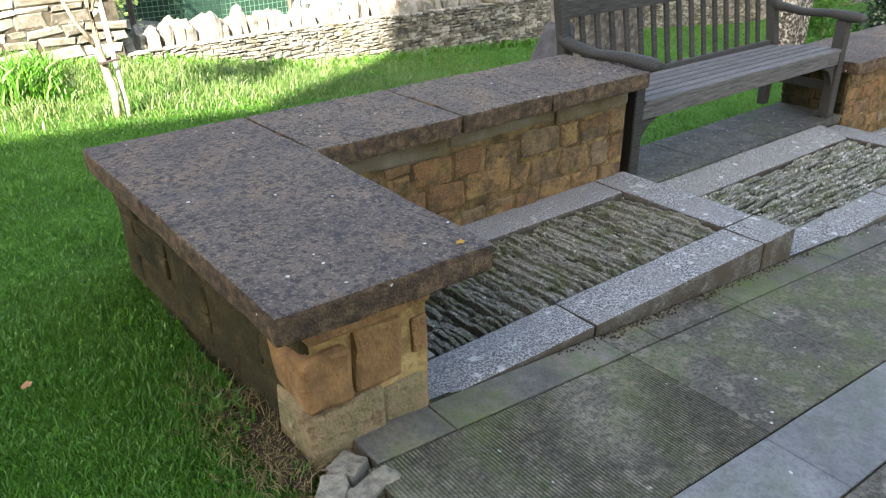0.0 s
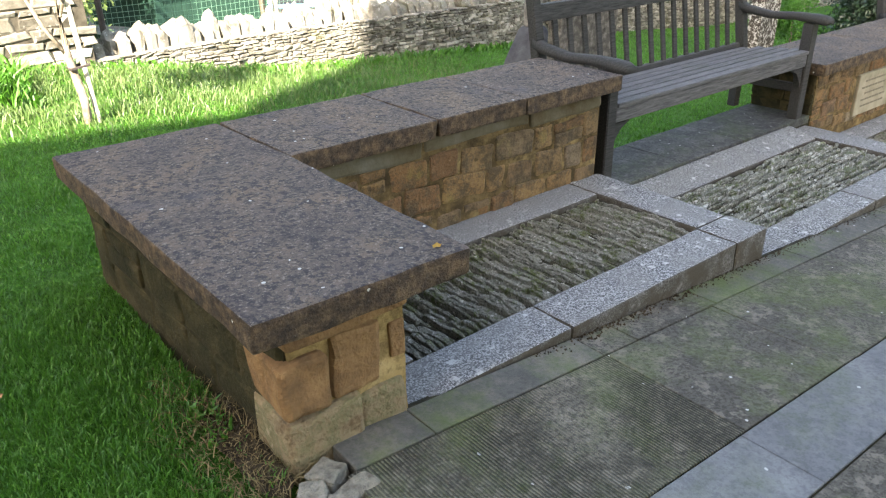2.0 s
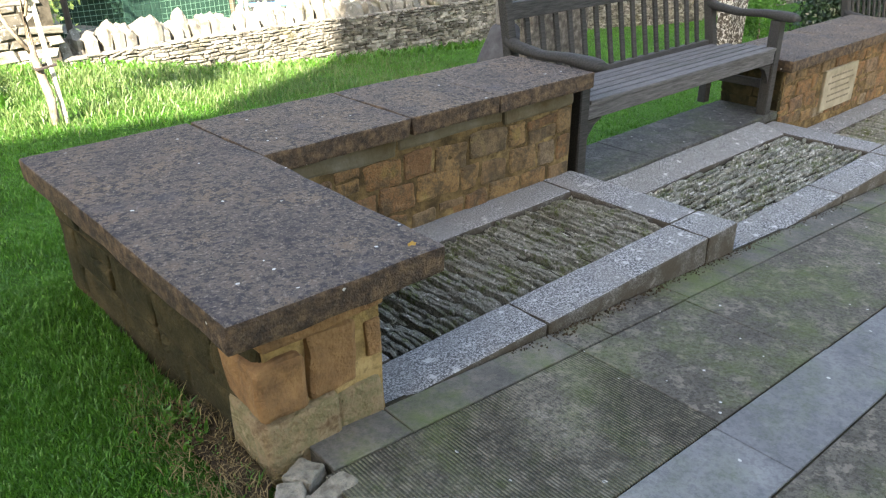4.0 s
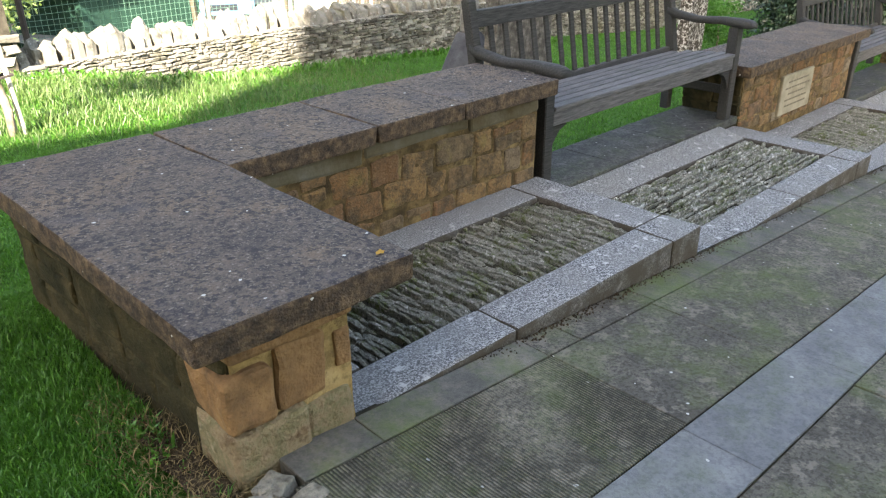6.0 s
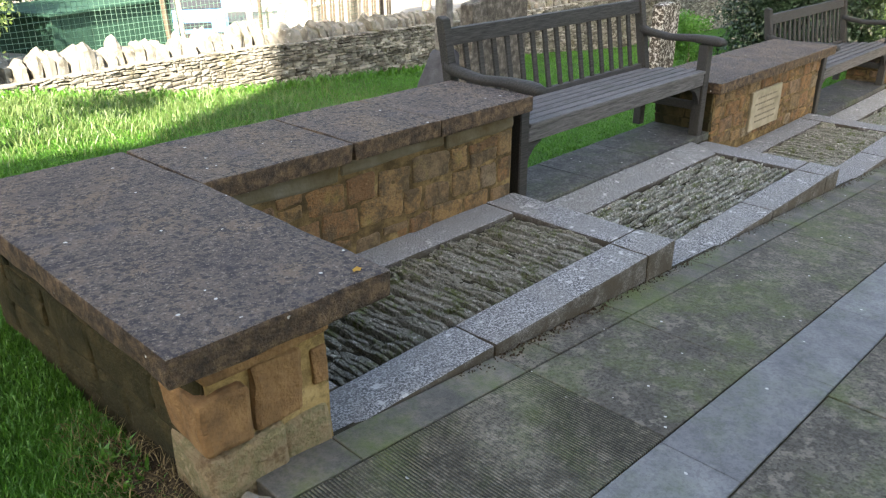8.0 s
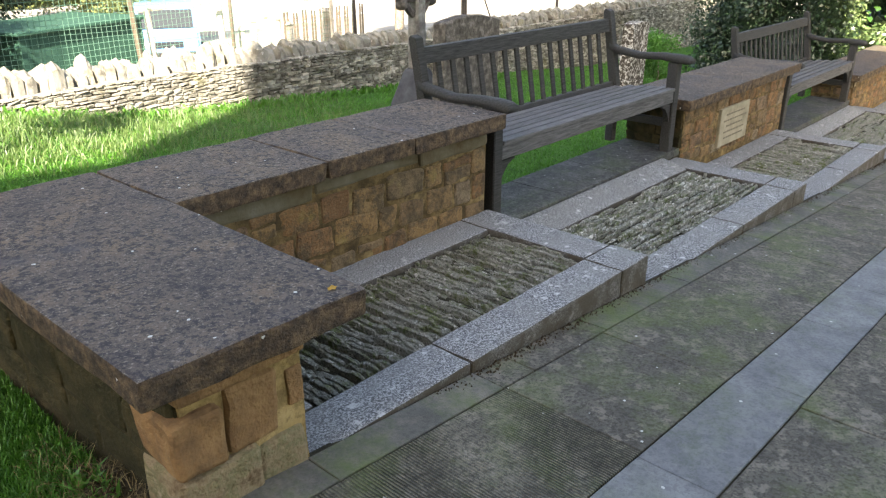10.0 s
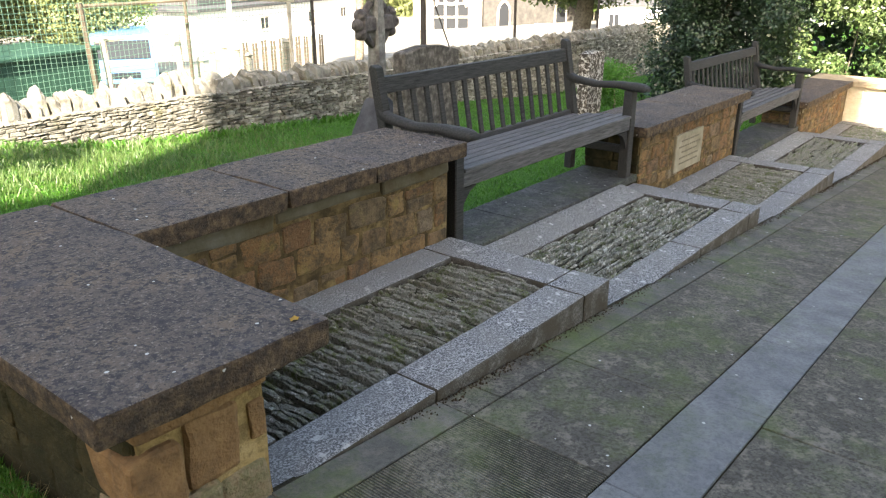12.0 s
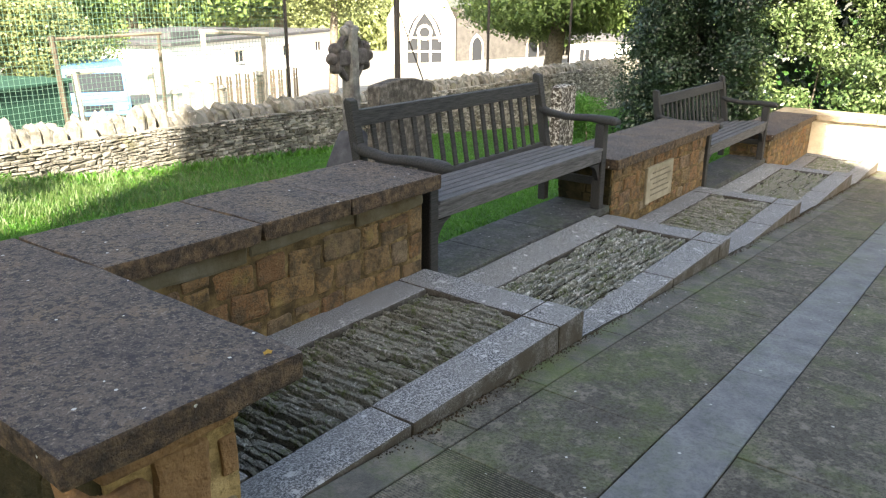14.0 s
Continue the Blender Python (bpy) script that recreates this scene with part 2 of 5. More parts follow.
# Mossy browns taken darker: shade on these wall faces is part of the colour.
SHADED_MOSSY_STONE = plain("shaded_mossy_brown_stone", [(0.01, 0.01, 0.005), (0.028, 0.024, 0.011), (0.065, 0.048, 0.022)], 7, 0.95, 0.9, 0.012)
SHADED_MOSSY_MORTAR = plain("shaded_mossy_mortar", [(0.01, 0.009, 0.005), (0.03, 0.024, 0.011), (0.07, 0.05, 0.023)], 6, 0.95, 0.8, 0.01)
GREY_BAND = plain("grey_limewashed_band", [(0.06, 0.043, 0.02), (0.09, 0.076, 0.05), (0.125, 0.115, 0.09)], 5, 0.92, 0.5, 0.006)
# Damp flags whose dark colour also holds the shade under the benches.
FLAG_DAMP_SHADED = flag_material("damp_shaded_flagstone", (0.03, 0.03, 0.029), (0.058, 0.057, 0.055), (0.1, 0.097, 0.092), 0.3)

# ---- mesh helpers ----


def mesh_from(name, verts, faces, mats, smooth=False):
    me = bpy.data.meshes.new(name)
    me.from_pydata(verts, [], faces)
    for m in mats if isinstance(mats, (list, tuple)) else [mats]:
        me.materials.append(m)
    if smooth:
        me.polygons.foreach_set("use_smooth", [True] * len(me.polygons))
    me.update()
    return me


def part(name, bm, mat, parent=None, label="", smooth=False, m=None):
    """Links a bmesh as one mesh object under a thing."""
    me = bpy.data.meshes.new(name)
    bm.to_mesh(me)
    bm.free()
    me.materials.append(mat)
    if smooth:
        me.polygons.foreach_set("use_smooth", [True] * len(me.polygons))
    ob = new(name, me)
    ob.parent = parent
    if m is not None:
        ob.matrix_basis = m
    if label:
        tagged(ob, label)
    return ob


def empty(name, label, category, m=None, group="", kind=""):
    ob = new(name)
    ob.empty_display_size = 0.1
    if m is not None:
        ob.matrix_basis = m
    return tagged(ob, label, category, group, kind)


def box(lo, hi, bevel=0.0, seg=1, bm=None):
    own = bmesh.new()
    r = bmesh.ops.create_cube(own, size=1)
    c, s = [(a + b) / 2 for a, b in zip(lo, hi)], [b - a for a, b in zip(lo, hi)]
    for v in own.verts:
        v.co = Vector([c[i] + v.co[i] * s[i] for i in range(3)])
    if bevel:
        bmesh.ops.bevel(own, geom=own.edges[:], offset=bevel, segments=seg, affect="EDGES", profile=0.6)
    return own


def joined(*many):
    """One bmesh out of several."""
    out = bmesh.new()
    for b in many:
        me = bpy.data.meshes.new("join")
        b.to_mesh(me)
        b.free()
        out.from_mesh(me)
        bpy.data.meshes.remove(me)
    return out


def prism(poly, z0, z1, bevel=0.0, seg=2):
    """An upright prism over a polygon in plan (anticlockwise)."""
    bm = bmesh.new()
    lo = [bm.verts.new((x, y, z0)) for x, y in poly]
    hi = [bm.verts.new((x, y, z1)) for x, y in poly]
    bm.faces.new(lo[::-1])
    bm.faces.new(hi)
    for i in range(len(poly)):
        j = (i + 1) % len(poly)
        bm.faces.new((lo[i], lo[j], hi[j], hi[i]))
    if bevel:
        bmesh.ops.bevel(bm, geom=bm.edges[:], offset=bevel, segments=seg, affect="EDGES", profile=0.6)
    return bm


def roughen(bm, amount, scale=6.0, cuts=0, seed=0.0):
    """Subdivides and shakes a bmesh, so that edges run uneven as on worn stone."""
    if cuts:
        bmesh.ops.subdivide_edges(bm, edges=bm.edges[:], cuts=cuts, use_grid_fill=True)
    off = Vector((seed * 3.1, seed * 7.7, seed))
    for v in bm.verts:
        v.co += noise.noise_vector(v.co * scale + off) * amount
    return bm


def tube(points, radii, sides=8, bm=None):
    """A round limb along points."""
    bm = bm or bmesh.new()
    rings = []
    for i, (p, r) in enumerate(zip(points, radii)):
        p = Vector(p)
        a, b = Vector(points[max(0, i - 1)]), Vector(points[min(len(points) - 1, i + 1)])
        q = (b - a).to_track_quat("Z", "Y")
        rings.append([bm.verts.new(p + q @ Vector((r * math.cos(2 * math.pi * k / sides), r * math.sin(2 * math.pi * k / sides), 0))) for k in range(sides)])
    for u, w in zip(rings, rings[1:]):
        for k in range(sides):
            bm.faces.new((u[k], u[(k + 1) % sides], w[(k + 1) % sides], w[k]))
    bm.faces.new(rings[0][::-1])
    bm.faces.new(rings[-1])
    return bm


def field_stone(name, w, d, h, mat, rnd, knock=0.012):
    """A squared but weathered building stone with rounded arrises and an uneven face; the face looks to -y."""
    bm = box((-w / 2, 0, -h / 2), (w / 2, d, h / 2))
    bmesh.ops.bevel(bm, geom=bm.edges[:], offset=min(0.016, min(w, h) * 0.16), segments=2, affect="EDGES", profile=0.5)
    bmesh.ops.subdivide_edges(bm, edges=[e for e in bm.edges if e.calc_length() > 0.035], cuts=3, use_grid_fill=True)
    off = Vector((rnd.uniform(0, 50), rnd.uniform(0, 50), rnd.uniform(0, 50)))
    for v in bm.verts:
        n1, n2 = noise.noise_vector(v.co * 11 + off), noise.noise_vector(v.co * 34 + off)
        v.co += n1 * knock + n2 * knock * 0.35
    me = bpy.data.meshes.new(name)
    bm.to_mesh(me)
    bm.free()
    me.materials.append(mat)
    return me


def stone_mesh(name, w, d, h, mat, rnd, bulge=0.012):
    """A rough building stone: w along x, d deep, h high, centred on its face's middle; the face looks to -y."""
    bm = box((-w / 2, 0, -h / 2), (w / 2, d, h / 2), min(w, h) * 0.13, 1)
    for v in bm.verts:
        v.co += Vector((rnd.uniform(-1, 1) * 0.006, rnd.uniform(-1, 0.6) * bulge * 0.6, rnd.uniform(-1, 1) * 0.008))
    me = bpy.data.meshes.new(name)
    bm.to_mesh(me)
    bm.free()
    me.materials.append(mat)
    return me


def piece(name, me, parent, m):
    ob = new(name, me)
    ob.parent = parent
    ob.matrix_basis = m
    return ob


def pz(x):
    """Height of the path, which falls towards the far end."""
    return 0.012 - 0.0805 * min(max(x, -4), 12.5) - 0.02 * max(0.0, x - 12.5) * (1 if x < 30 else 0) - (0.35 if x >= 30 else 0)


# ---- ground ----
GRASS_SOIL = plain("grass_soil", [(0.015, 0.045, 0.005), (0.027, 0.08, 0.008), (0.042, 0.105, 0.013)], 5, 0.95, 0.8, 0.02)


def gz(x, y):
    near = pz(x) - 0.012
    if y > 6.6:
        near -= 0.9 * min(1.0, (y - 6.6) / 2.4) + 0.055 * max(0.0, min(y, 60.0) - 9.0)
    if x > 1.0 and y > 2.0:
        a, b = min(1.0, (x - 1.0) / 2.5), min(1.0, (y - 2.0) / 3.2)
        near -= 0.07 * a * a * (3 - 2 * a) * b * b * (3 - 2 * b)
    if y > 3.4 and x < 2.4:
        near += 0.11 * min(1.0, (2.4 - x) / 1.4) * min(1.0, (y - 3.4) / 1.6)
    return near - 0.03 + 0.03 * noise.noise(Vector((x * 0.6, y * 0.6, 3.3))) * min(1.0, max(0.0, (abs(y - 0.6) - 0.9)))


def ground():
    xs = sorted({-400, -150, -60, -30, -15, -8, *[round(-5 + 0.4 * i, 2) for i in range(70)], 26, 30, 40, 60, 120, 400})
    ys = sorted({-400, -150, -60, -30, -12, -6, *[round(-3 + 0.35 * i, 2) for i in range(30)], 9, 11, 14, 20, 30, 40, 50, 60, 80, 160, 400})
    verts = [(x, y, gz(x, y) - (0.05 if -30 < y < 0.9 else 0)) for y in ys for x in xs]
    n = len(xs)
    faces = [(j * n + i, j * n + i + 1, (j + 1) * n + i + 1, (j + 1) * n + i) for j in range(len(ys) - 1) for i in range(n - 1)]
    return tagged(new("ground", mesh_from("ground", verts, faces, GRASS_SOIL, True)), "green lawn sloping gently beside the path", "lawn", kind="structure")


ground()

# ---- low walls ----
Z1, Z2, Z3 = 0.45, 0.19, -0.19
COPE = 0.076


def coping_slab(poly, z, parent, seed, bevel=0.009, mat=None):
    bm = prism(poly, z - COPE, z, bevel, 2)
    edges = [e for e in bm.edges if e.calc_length() > 0.12]
    bmesh.ops.subdivide_edges(bm, edges=edges, cuts=9, use_grid_fill=True)
    for v in bm.verts:
        n3 = noise.noise_vector(v.co * 9 + Vector((seed, seed, 0)))
        n4 = noise.noise_vector(v.co * 30 + Vector((seed, 0, seed)))
        k = 1.0 if v.co.z < z - 0.004 else 0.35
        v.co += Vector((n3.x * 0.006 + n4.x * 0.004, n3.y * 0.006 + n4.y * 0.004, (n3.z * 0.004 + n4.z * 0.002) * k))
    return part("coping_slab", bm, mat or COPING, parent)


def stone_face(parent, a, b, z0a, z0b, z1, courses, seed, widths=(0.14, 0.3), gap=0.013, mat=None, proud=0.008, near=False):
    """Courses of rough stones on the wall face that runs from a to b in plan; the face looks to the right of that way."""
    rnd = random.Random(seed)
    a, b = Vector((*a, 0)), Vector((*b, 0))
    run = (b - a).length
    u = (b - a) / run
    ang = math.atan2(u.y, u.x)
    hs = [rnd.uniform(0.8, 1.2) for _ in range(courses)]
    total = sum(hs)
    f0 = 0.0
    for h in hs:
        f1 = f0 + h / total
        s = -rnd.uniform(0, 0.04)
        while s < run - 0.03:
            w = min(rnd.uniform(*widths), run - s)
            if run - s - w < 0.07:
                w = run - s
            s0, s1 = max(0.0, s), s + w
            mid = (s0 + s1) / 2
            zb = z0a + (z0b - z0a) * mid / run
            za, zt = zb + (z1 - zb) * f0, zb + (z1 - zb) * f1
            hh, ww = zt - za - gap * rnd.uniform(0.7, 1.5), s1 - s0 - gap * rnd.uniform(0.7, 1.5)
            if hh > 0.02 and ww > 0.02:
                p = a + u * mid
                za, zt = za + rnd.uniform(-0.016, 0.016), zt + rnd.uniform(-0.016, 0.016)
                zm = (za + zt) / 2
                bits = [(zm, hh)]
                if near and hh > 0.07 and rnd.random() < 0.22:  # a thin stone over a thicker one
                    cut = rnd.uniform(0.3, 0.45)
                    bits = [(zm - hh / 2 * cut, hh * (1 - cut) - 0.004), (zm + hh / 2 * (1 - cut), hh * cut - 0.004)]
                for zc, h1 in bits:
                    me = field_stone("stone", ww, 0.07, h1, mat or IRONSTONE, rnd, 0.009) if near else stone_mesh("stone", ww, 0.06, h1, mat or IRONSTONE, rnd)
                    m = Matrix.Translation((p.x, p.y, zc)) @ Matrix.Rotation(ang, 4, "Z") @ Matrix.Translation((0, -proud * rnd.uniform(0.4, 1.4), 0)) @ Matrix.Rotation(rnd.uniform(-0.05, 0.05), 4, "Y")
                    piece("stone", me, parent, m)
            s += w
        f0 = f1


def wall_near():
    w = empty("low_wall", "L-shaped low ironstone wall with heavy weathered coping slabs", "wall")
    core_leg = prism([(0.105, 0.1), (0.442, 0.1), (0.442, 1.42), (0.045, 1.4)], -0.25, Z1 - COPE + 0.004)
    core_run = prism([(0.4, 0.9785), (2.26, 0.9835), (2.255, 1.42), (0.4, 1.42)], -0.4, Z1 - COPE + 0.003)
    part("core", roughen(core_leg, 0.004, 9, 5), SHADED_MOSSY_MORTAR, w, "mossy mortar core, coloured darker for shade")
    part("pointing", roughen(box((0.112, 0.094, -0.2), (0.444, 0.13, Z1 - COPE + 0.002)), 0.005, 14, 6), POINTING, w, "sandy yellow pointing between the end stones")
    part("core", roughen(core_run, 0.004, 9, 5, 3), MORTAR, w, "sandy lime mortar core")
    coping_slab([(0.0, 0.006), (0.588, -0.01), (0.591, 0.917), (0.578, 1.468), (-0.018, 1.46)], Z1, w, 1)
    coping_slab([(0.597, 0.917), (1.228, 0.917), (1.228, 1.463), (0.584, 1.468)], Z1, w, 2)
    coping_slab([(1.234, 0.917), (1.706, 0.917), (1.7, 1.463), (1.234, 1.463)], Z1 + 0.002, w, 3)
    coping_slab([(1.712, 0.917), (2.338, 0.917), (2.338, 1.47), (1.706, 1.463)], Z1, w, 4)
    return w


def near_wall_stones(w):
    rnd = random.Random(17)
    for x0, x1, z0, z1, d, mat in ((0.08, 0.296, -0.09, 0.108, 0.026, PALE_IRONSTONE), (0.292, 0.438, -0.07, 0.092, 0.014, PALE_IRONSTONE), (0.078, 0.205, 0.116, 0.268, 0.03, BROWN_IRONSTONE), (0.218, 0.364, 0.108, 0.292, 0.016, BROWN_IRONSTONE), (0.396, 0.446, 0.155, 0.262, 0.01, BROWN_IRONSTONE), (0.095, 0.44, 0.306, 0.374, 0.034, BROWN_IRONSTONE)):
        me = field_stone("stone", x1 - x0, 0.2 if x0 < 0.12 else 0.08, z1 - z0, mat, rnd, 0.008)
        piece("stone", me, w, Matrix.Translation(((x0 + x1) / 2, 0.094 - d, (z0 + z1) / 2)) @ Matrix.Rotation(rnd.uniform(-0.03, 0.03), 4, "Y"))
    stone_face(w, (0.043, 1.4), (0.1, 0.1), -0.02, -0.02, Z1 - COPE, 3, 12, (0.16, 0.34), 0.004, SHADED_MOSSY_STONE, 0.006, True)
    stone_face(w, (0.442, 0.1), (0.442, 1.0), -0.04, -0.04, Z1 - COPE, 3, 13, (0.14, 0.3), 0.012, None, 0.008, True)
    stone_face(w, (0.48, 0.978), (2.26, 0.983), -0.05, -0.07, Z1 - COPE - 0.082, 3, 14, (0.11, 0.25), 0.01, None, 0.008, True)
    stone_face(w, (0.48, 0.978), (2.26, 0.983), Z1 - COPE - 0.079, Z1 - COPE - 0.079, Z1 - COPE + 0.002, 1, 15, (0.5, 0.8), 0.002, GREY_BAND, 0.008, True)
    stone_face(w, (2.26, 1.0), (2.255, 1.42), -0.1, -0.1, Z1 - COPE, 3, 16)


def wall_middle():
    w = empty("low_wall", "low ironstone wall with thick coping and pale plaque", "wall")
    part("core", roughen(prism([(4.47, 0.9885), (6.44, 0.9885), (6.44, 1.42), (4.46, 1.42)], -0.75, Z2 - COPE + 0.004), 0.008, 9, 5), MORTAR, w, "sandy lime mortar core")
    # Thin dark face: shade under bench and coping, put into the colour.
    part("end_face", roughen(box((4.452, 1.0, -0.75), (4.478, 1.41, Z2 - COPE)), 0.006, 12, 4), SHADED_MOSSY_MORTAR, w, "end of the wall, coloured dark for the shade under the bench")
    coping_slab([(4.39, 0.917), (5.46, 0.917), (5.455, 1.465), (4.385, 1.465)], Z2, w, 5)
    coping_slab([(5.466, 0.917), (6.56, 0.917), (6.55, 1.465), (5.461, 1.465)], Z2, w, 6)
    return w


def wall_end():
    w = empty("low_wall", "far low ironstone wall turning towards the path, half sunlit", "wall")
    part("core", roughen(prism([(8.68, 0.99), (10.82, 0.99), (10.82, -0.9), (11.25, -0.9), (11.25, 1.42), (8.68, 1.42)], -1.5, Z3 - COPE + 0.004), 0.008, 9, 3), MORTAR, w, "sandy lime mortar core")
    part("pointing", roughen(box((10.806, -0.9, -1.2), (10.83, 0.985, Z3 - COPE)), 0.004, 12, 6), SUNLIT_PALE_STONE, w, "pointing coloured pale for full sun")
    coping_slab([(8.6, 0.92), (9.7, 0.92), (9.7, 1.48), (8.6, 1.48)], Z3, w, 7)
    coping_slab([(9.706, 0.92), (10.744, 0.92), (10.744, 1.48), (9.706, 1.48)], Z3, w, 8)
    # These two slabs take the lightened coping to look sunlit.
    coping_slab([(10.75, 0.2), (11.32, 0.2), (11.32, 1.48), (10.75, 1.48)], Z3, w, 9, 0.009, SUNLIT_COPING)
    coping_slab([(10.75, -0.97), (11.32, -0.97), (11.32, 0.194), (10.75, 0.194)], Z3, w, 10, 0.009, SUNLIT_COPING)
    return w


WALL_A, WALL_B, WALL_C = wall_near(), wall_middle(), wall_end()

# ---- benches ----


def bench(m, label, slats=15, length=1.86):
    """A garden bench: x along its length from the near end, y back, z up from the feet."""
    b = empty("garden_bench", label, "bench", m, "benches in the gaps of the wall")
    lx = length
    for x in (0.0, lx - 0.07):
        part("front_leg", box((x, 0, 0), (x + 0.07, 0.07, 0.61), 0.006, 1), WOOD, b)
        leg = bmesh.new()
        prof = [(0.45, 0), (0.51, 0), (0.51, 0.4), (0.6, 0.905), (0.585, 0.925), (0.545, 0.91), (0.45, 0.42)]
        vs = [[leg.verts.new((xx, y, z)) for y, z in prof] for xx in (x + 0.005, x + 0.065)]
        leg.faces.new(vs[0][::-1])
        leg.faces.new(vs[1])
        for i in range(len(prof)):
            j = (i + 1) % len(prof)
            leg.faces.new((vs[0][i], vs[0][j], vs[1][j], vs[1][i]))
        bmesh.ops.recalc_face_normals(leg, faces=leg.faces[:])
        bmesh.ops.bevel(leg, geom=leg.edges[:], offset=0.005, segments=1, affect="EDGES")
        part("rear_post", leg, WOOD, b)
        arm = bmesh.new()
        line = [(-0.085, 0.592, 0.03), (-0.06, 0.588, 0.05), (0.0, 0.592, 0.052), (0.12, 0.6, 0.045), (0.3, 0.592, 0.04), (0.47, 0.61, 0.045), (0.53, 0.635, 0.05)]
        rings = []
        for y, z, t in line:
            wid = 0.043 if y < 0.1 else 0.035
            rings.append([arm.verts.new((x + 0.035 + sx * wid, y, z + 0.02 + dz)) for sx, dz in ((-1, 0), (1, 0), (1, t * 0.75), (0.6, t), (-0.6, t), (-1, t * 0.75))])
        for u, w in zip(rings, rings[1:]):
            for i in range(6):
                arm.faces.new((u[i], u[(i + 1) % 6], w[(i + 1) % 6], w[i]))
        arm.faces.new(rings[0][::-1])
        arm.faces.new(rings[-1])
        bmesh.ops.recalc_face_normals(arm, faces=arm.faces[:])
        part("armrest", arm, WOOD, b, "rounded dark armrest", True)
        part("side_rail", box((x + 0.015, 0.07, 0.17), (x + 0.055, 0.45, 0.225), 0.005), WOOD, b)
        part("seat_bearer", box((x + 0.012, 0.07, 0.31), (x + 0.058, 0.45, 0.385), 0.005), WOOD, b)
    part("front_rail", box((0.07, 0.004, 0.345), (lx - 0.07, 0.045, 0.437), 0.008, 2), WOOD_SEAT, b)
    for side, x in ((1, 0.07), (-1, lx - 0.07)):
        br = bmesh.new()
        pts = [(0, 0.336), (0.13, 0.336), (0.07, 0.31), (0.025, 0.26), (0, 0.21)]
        vs = [[br.verts.new((x + side * px, yy, z)) for px, z in pts] for yy in (0.018, 0.046)]
        br.faces.new(vs[0])
        br.faces.new(vs[1][::-1])
        for i in range(5):
            j = (i + 1) % 5
            br.faces.new((vs[0][i], vs[0][j], vs[1][j], vs[1][i]))
        bmesh.ops.recalc_face_normals(br, faces=br.faces[:])
        part("bracket", br, WOOD, b)
    for i in range(6):
        y = -0.005 + i * 0.0815
        z = 0.446 - 0.007 * i
        x0, x1 = (0.072, lx - 0.072) if i == 0 else (0.0 + 0.012, lx - 0.012)
        if i == 0 or i == 5:
            x0, x1 = 0.072, lx - 0.072
        part("seat_slat", box((x0, y, z - 0.022), (x1, y + 0.055, z), 0.006, 2), WOOD_SEAT, b)

    def back(z):
        return 0.462 + (z - 0.4) * 0.17

    def rail(name, z0, z1, thick):
        r = box((0.06, -thick / 2, z0), (lx - 0.06, thick / 2, z1), 0.006, 2)
        for v in r.verts:
            v.co.y += back(v.co.z) + 0.03
        part(name, r, WOOD, b)

    rail("top_rail", 0.772, 0.858, 0.042)
    rail("lower_rail", 0.385, 0.432, 0.04)
    step = (lx - 0.14) / (slats + 1)
    for i in range(slats):
        x = 0.07 + step * (i + 1)
        s = box((x - 0.019, -0.008, 0.425), (x + 0.019, 0.008, 0.777), 0.003)
        for v in s.verts:
            v.co.y += back(v.co.z) + 0.03
        part("back_slat", s, WOOD, b)
    return b


bench(pose(2.352, 1.0, -0.165), "dark weathered wooden garden bench between two low walls", 15, 2.01)
bench(pose(6.565, 1.0, -0.476), "weathered grey slatted bench beside the hedge", 15, 2.02)

# ---- stone panels along the path ----
YK, YB = 0.088, 0.985
PX = [0.45, 2.3, 4.42, 6.4, 8.85, 10.81]
PTOP = [-0.038, -0.217, -0.38, -0.56, -0.73]


def kerb_stone(lo, hi, parent, seed):
    bm = box(lo, hi, 0.012, 2)
    long = [e for e in bm.edges if e.calc_length() > 0.15]
    bmesh.ops.subdivide_edges(bm, edges=long, cuts=7, use_grid_fill=True)
    for v in bm.verts:
        v.co += noise.noise_vector(v.co * 14 + Vector((seed, 0, seed))) * 0.003
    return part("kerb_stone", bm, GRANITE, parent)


def sliver_mesh(length, thick, depth, rnd):
    """A thin slate set on edge: length along x, its broken top edge uneven."""
    n = max(3, int(length / 0.024))
    v, f = [], []
    for i in range(n + 1):
        x = -length / 2 + length * i / n
        t = thick / 2 * rnd.uniform(0.88, 1.05) * (0.8 if i in (0, n) else 1)
        h = rnd.uniform(-0.008, 0.004) - (0.008 if i in (0, n) else 0)
        s = rnd.uniform(-0.0018, 0.0018)
        v += [(x, -t + s, -depth), (x, -t + s, h - 0.004), (x, -t * 0.2 + s, h + 0.002), (x, t + s, h - 0.003), (x, t + s, -depth)]
    for i in range(n):
        a, b = i * 5, i * 5 + 5
        f += [(a + k, b + k, b + k + 1, a + k + 1) for k in range(4)]
    f += [(4, 3, 2, 1, 0)[::-1], tuple(n * 5 + k for k in (4, 3, 2, 1, 0))]
    return v, f


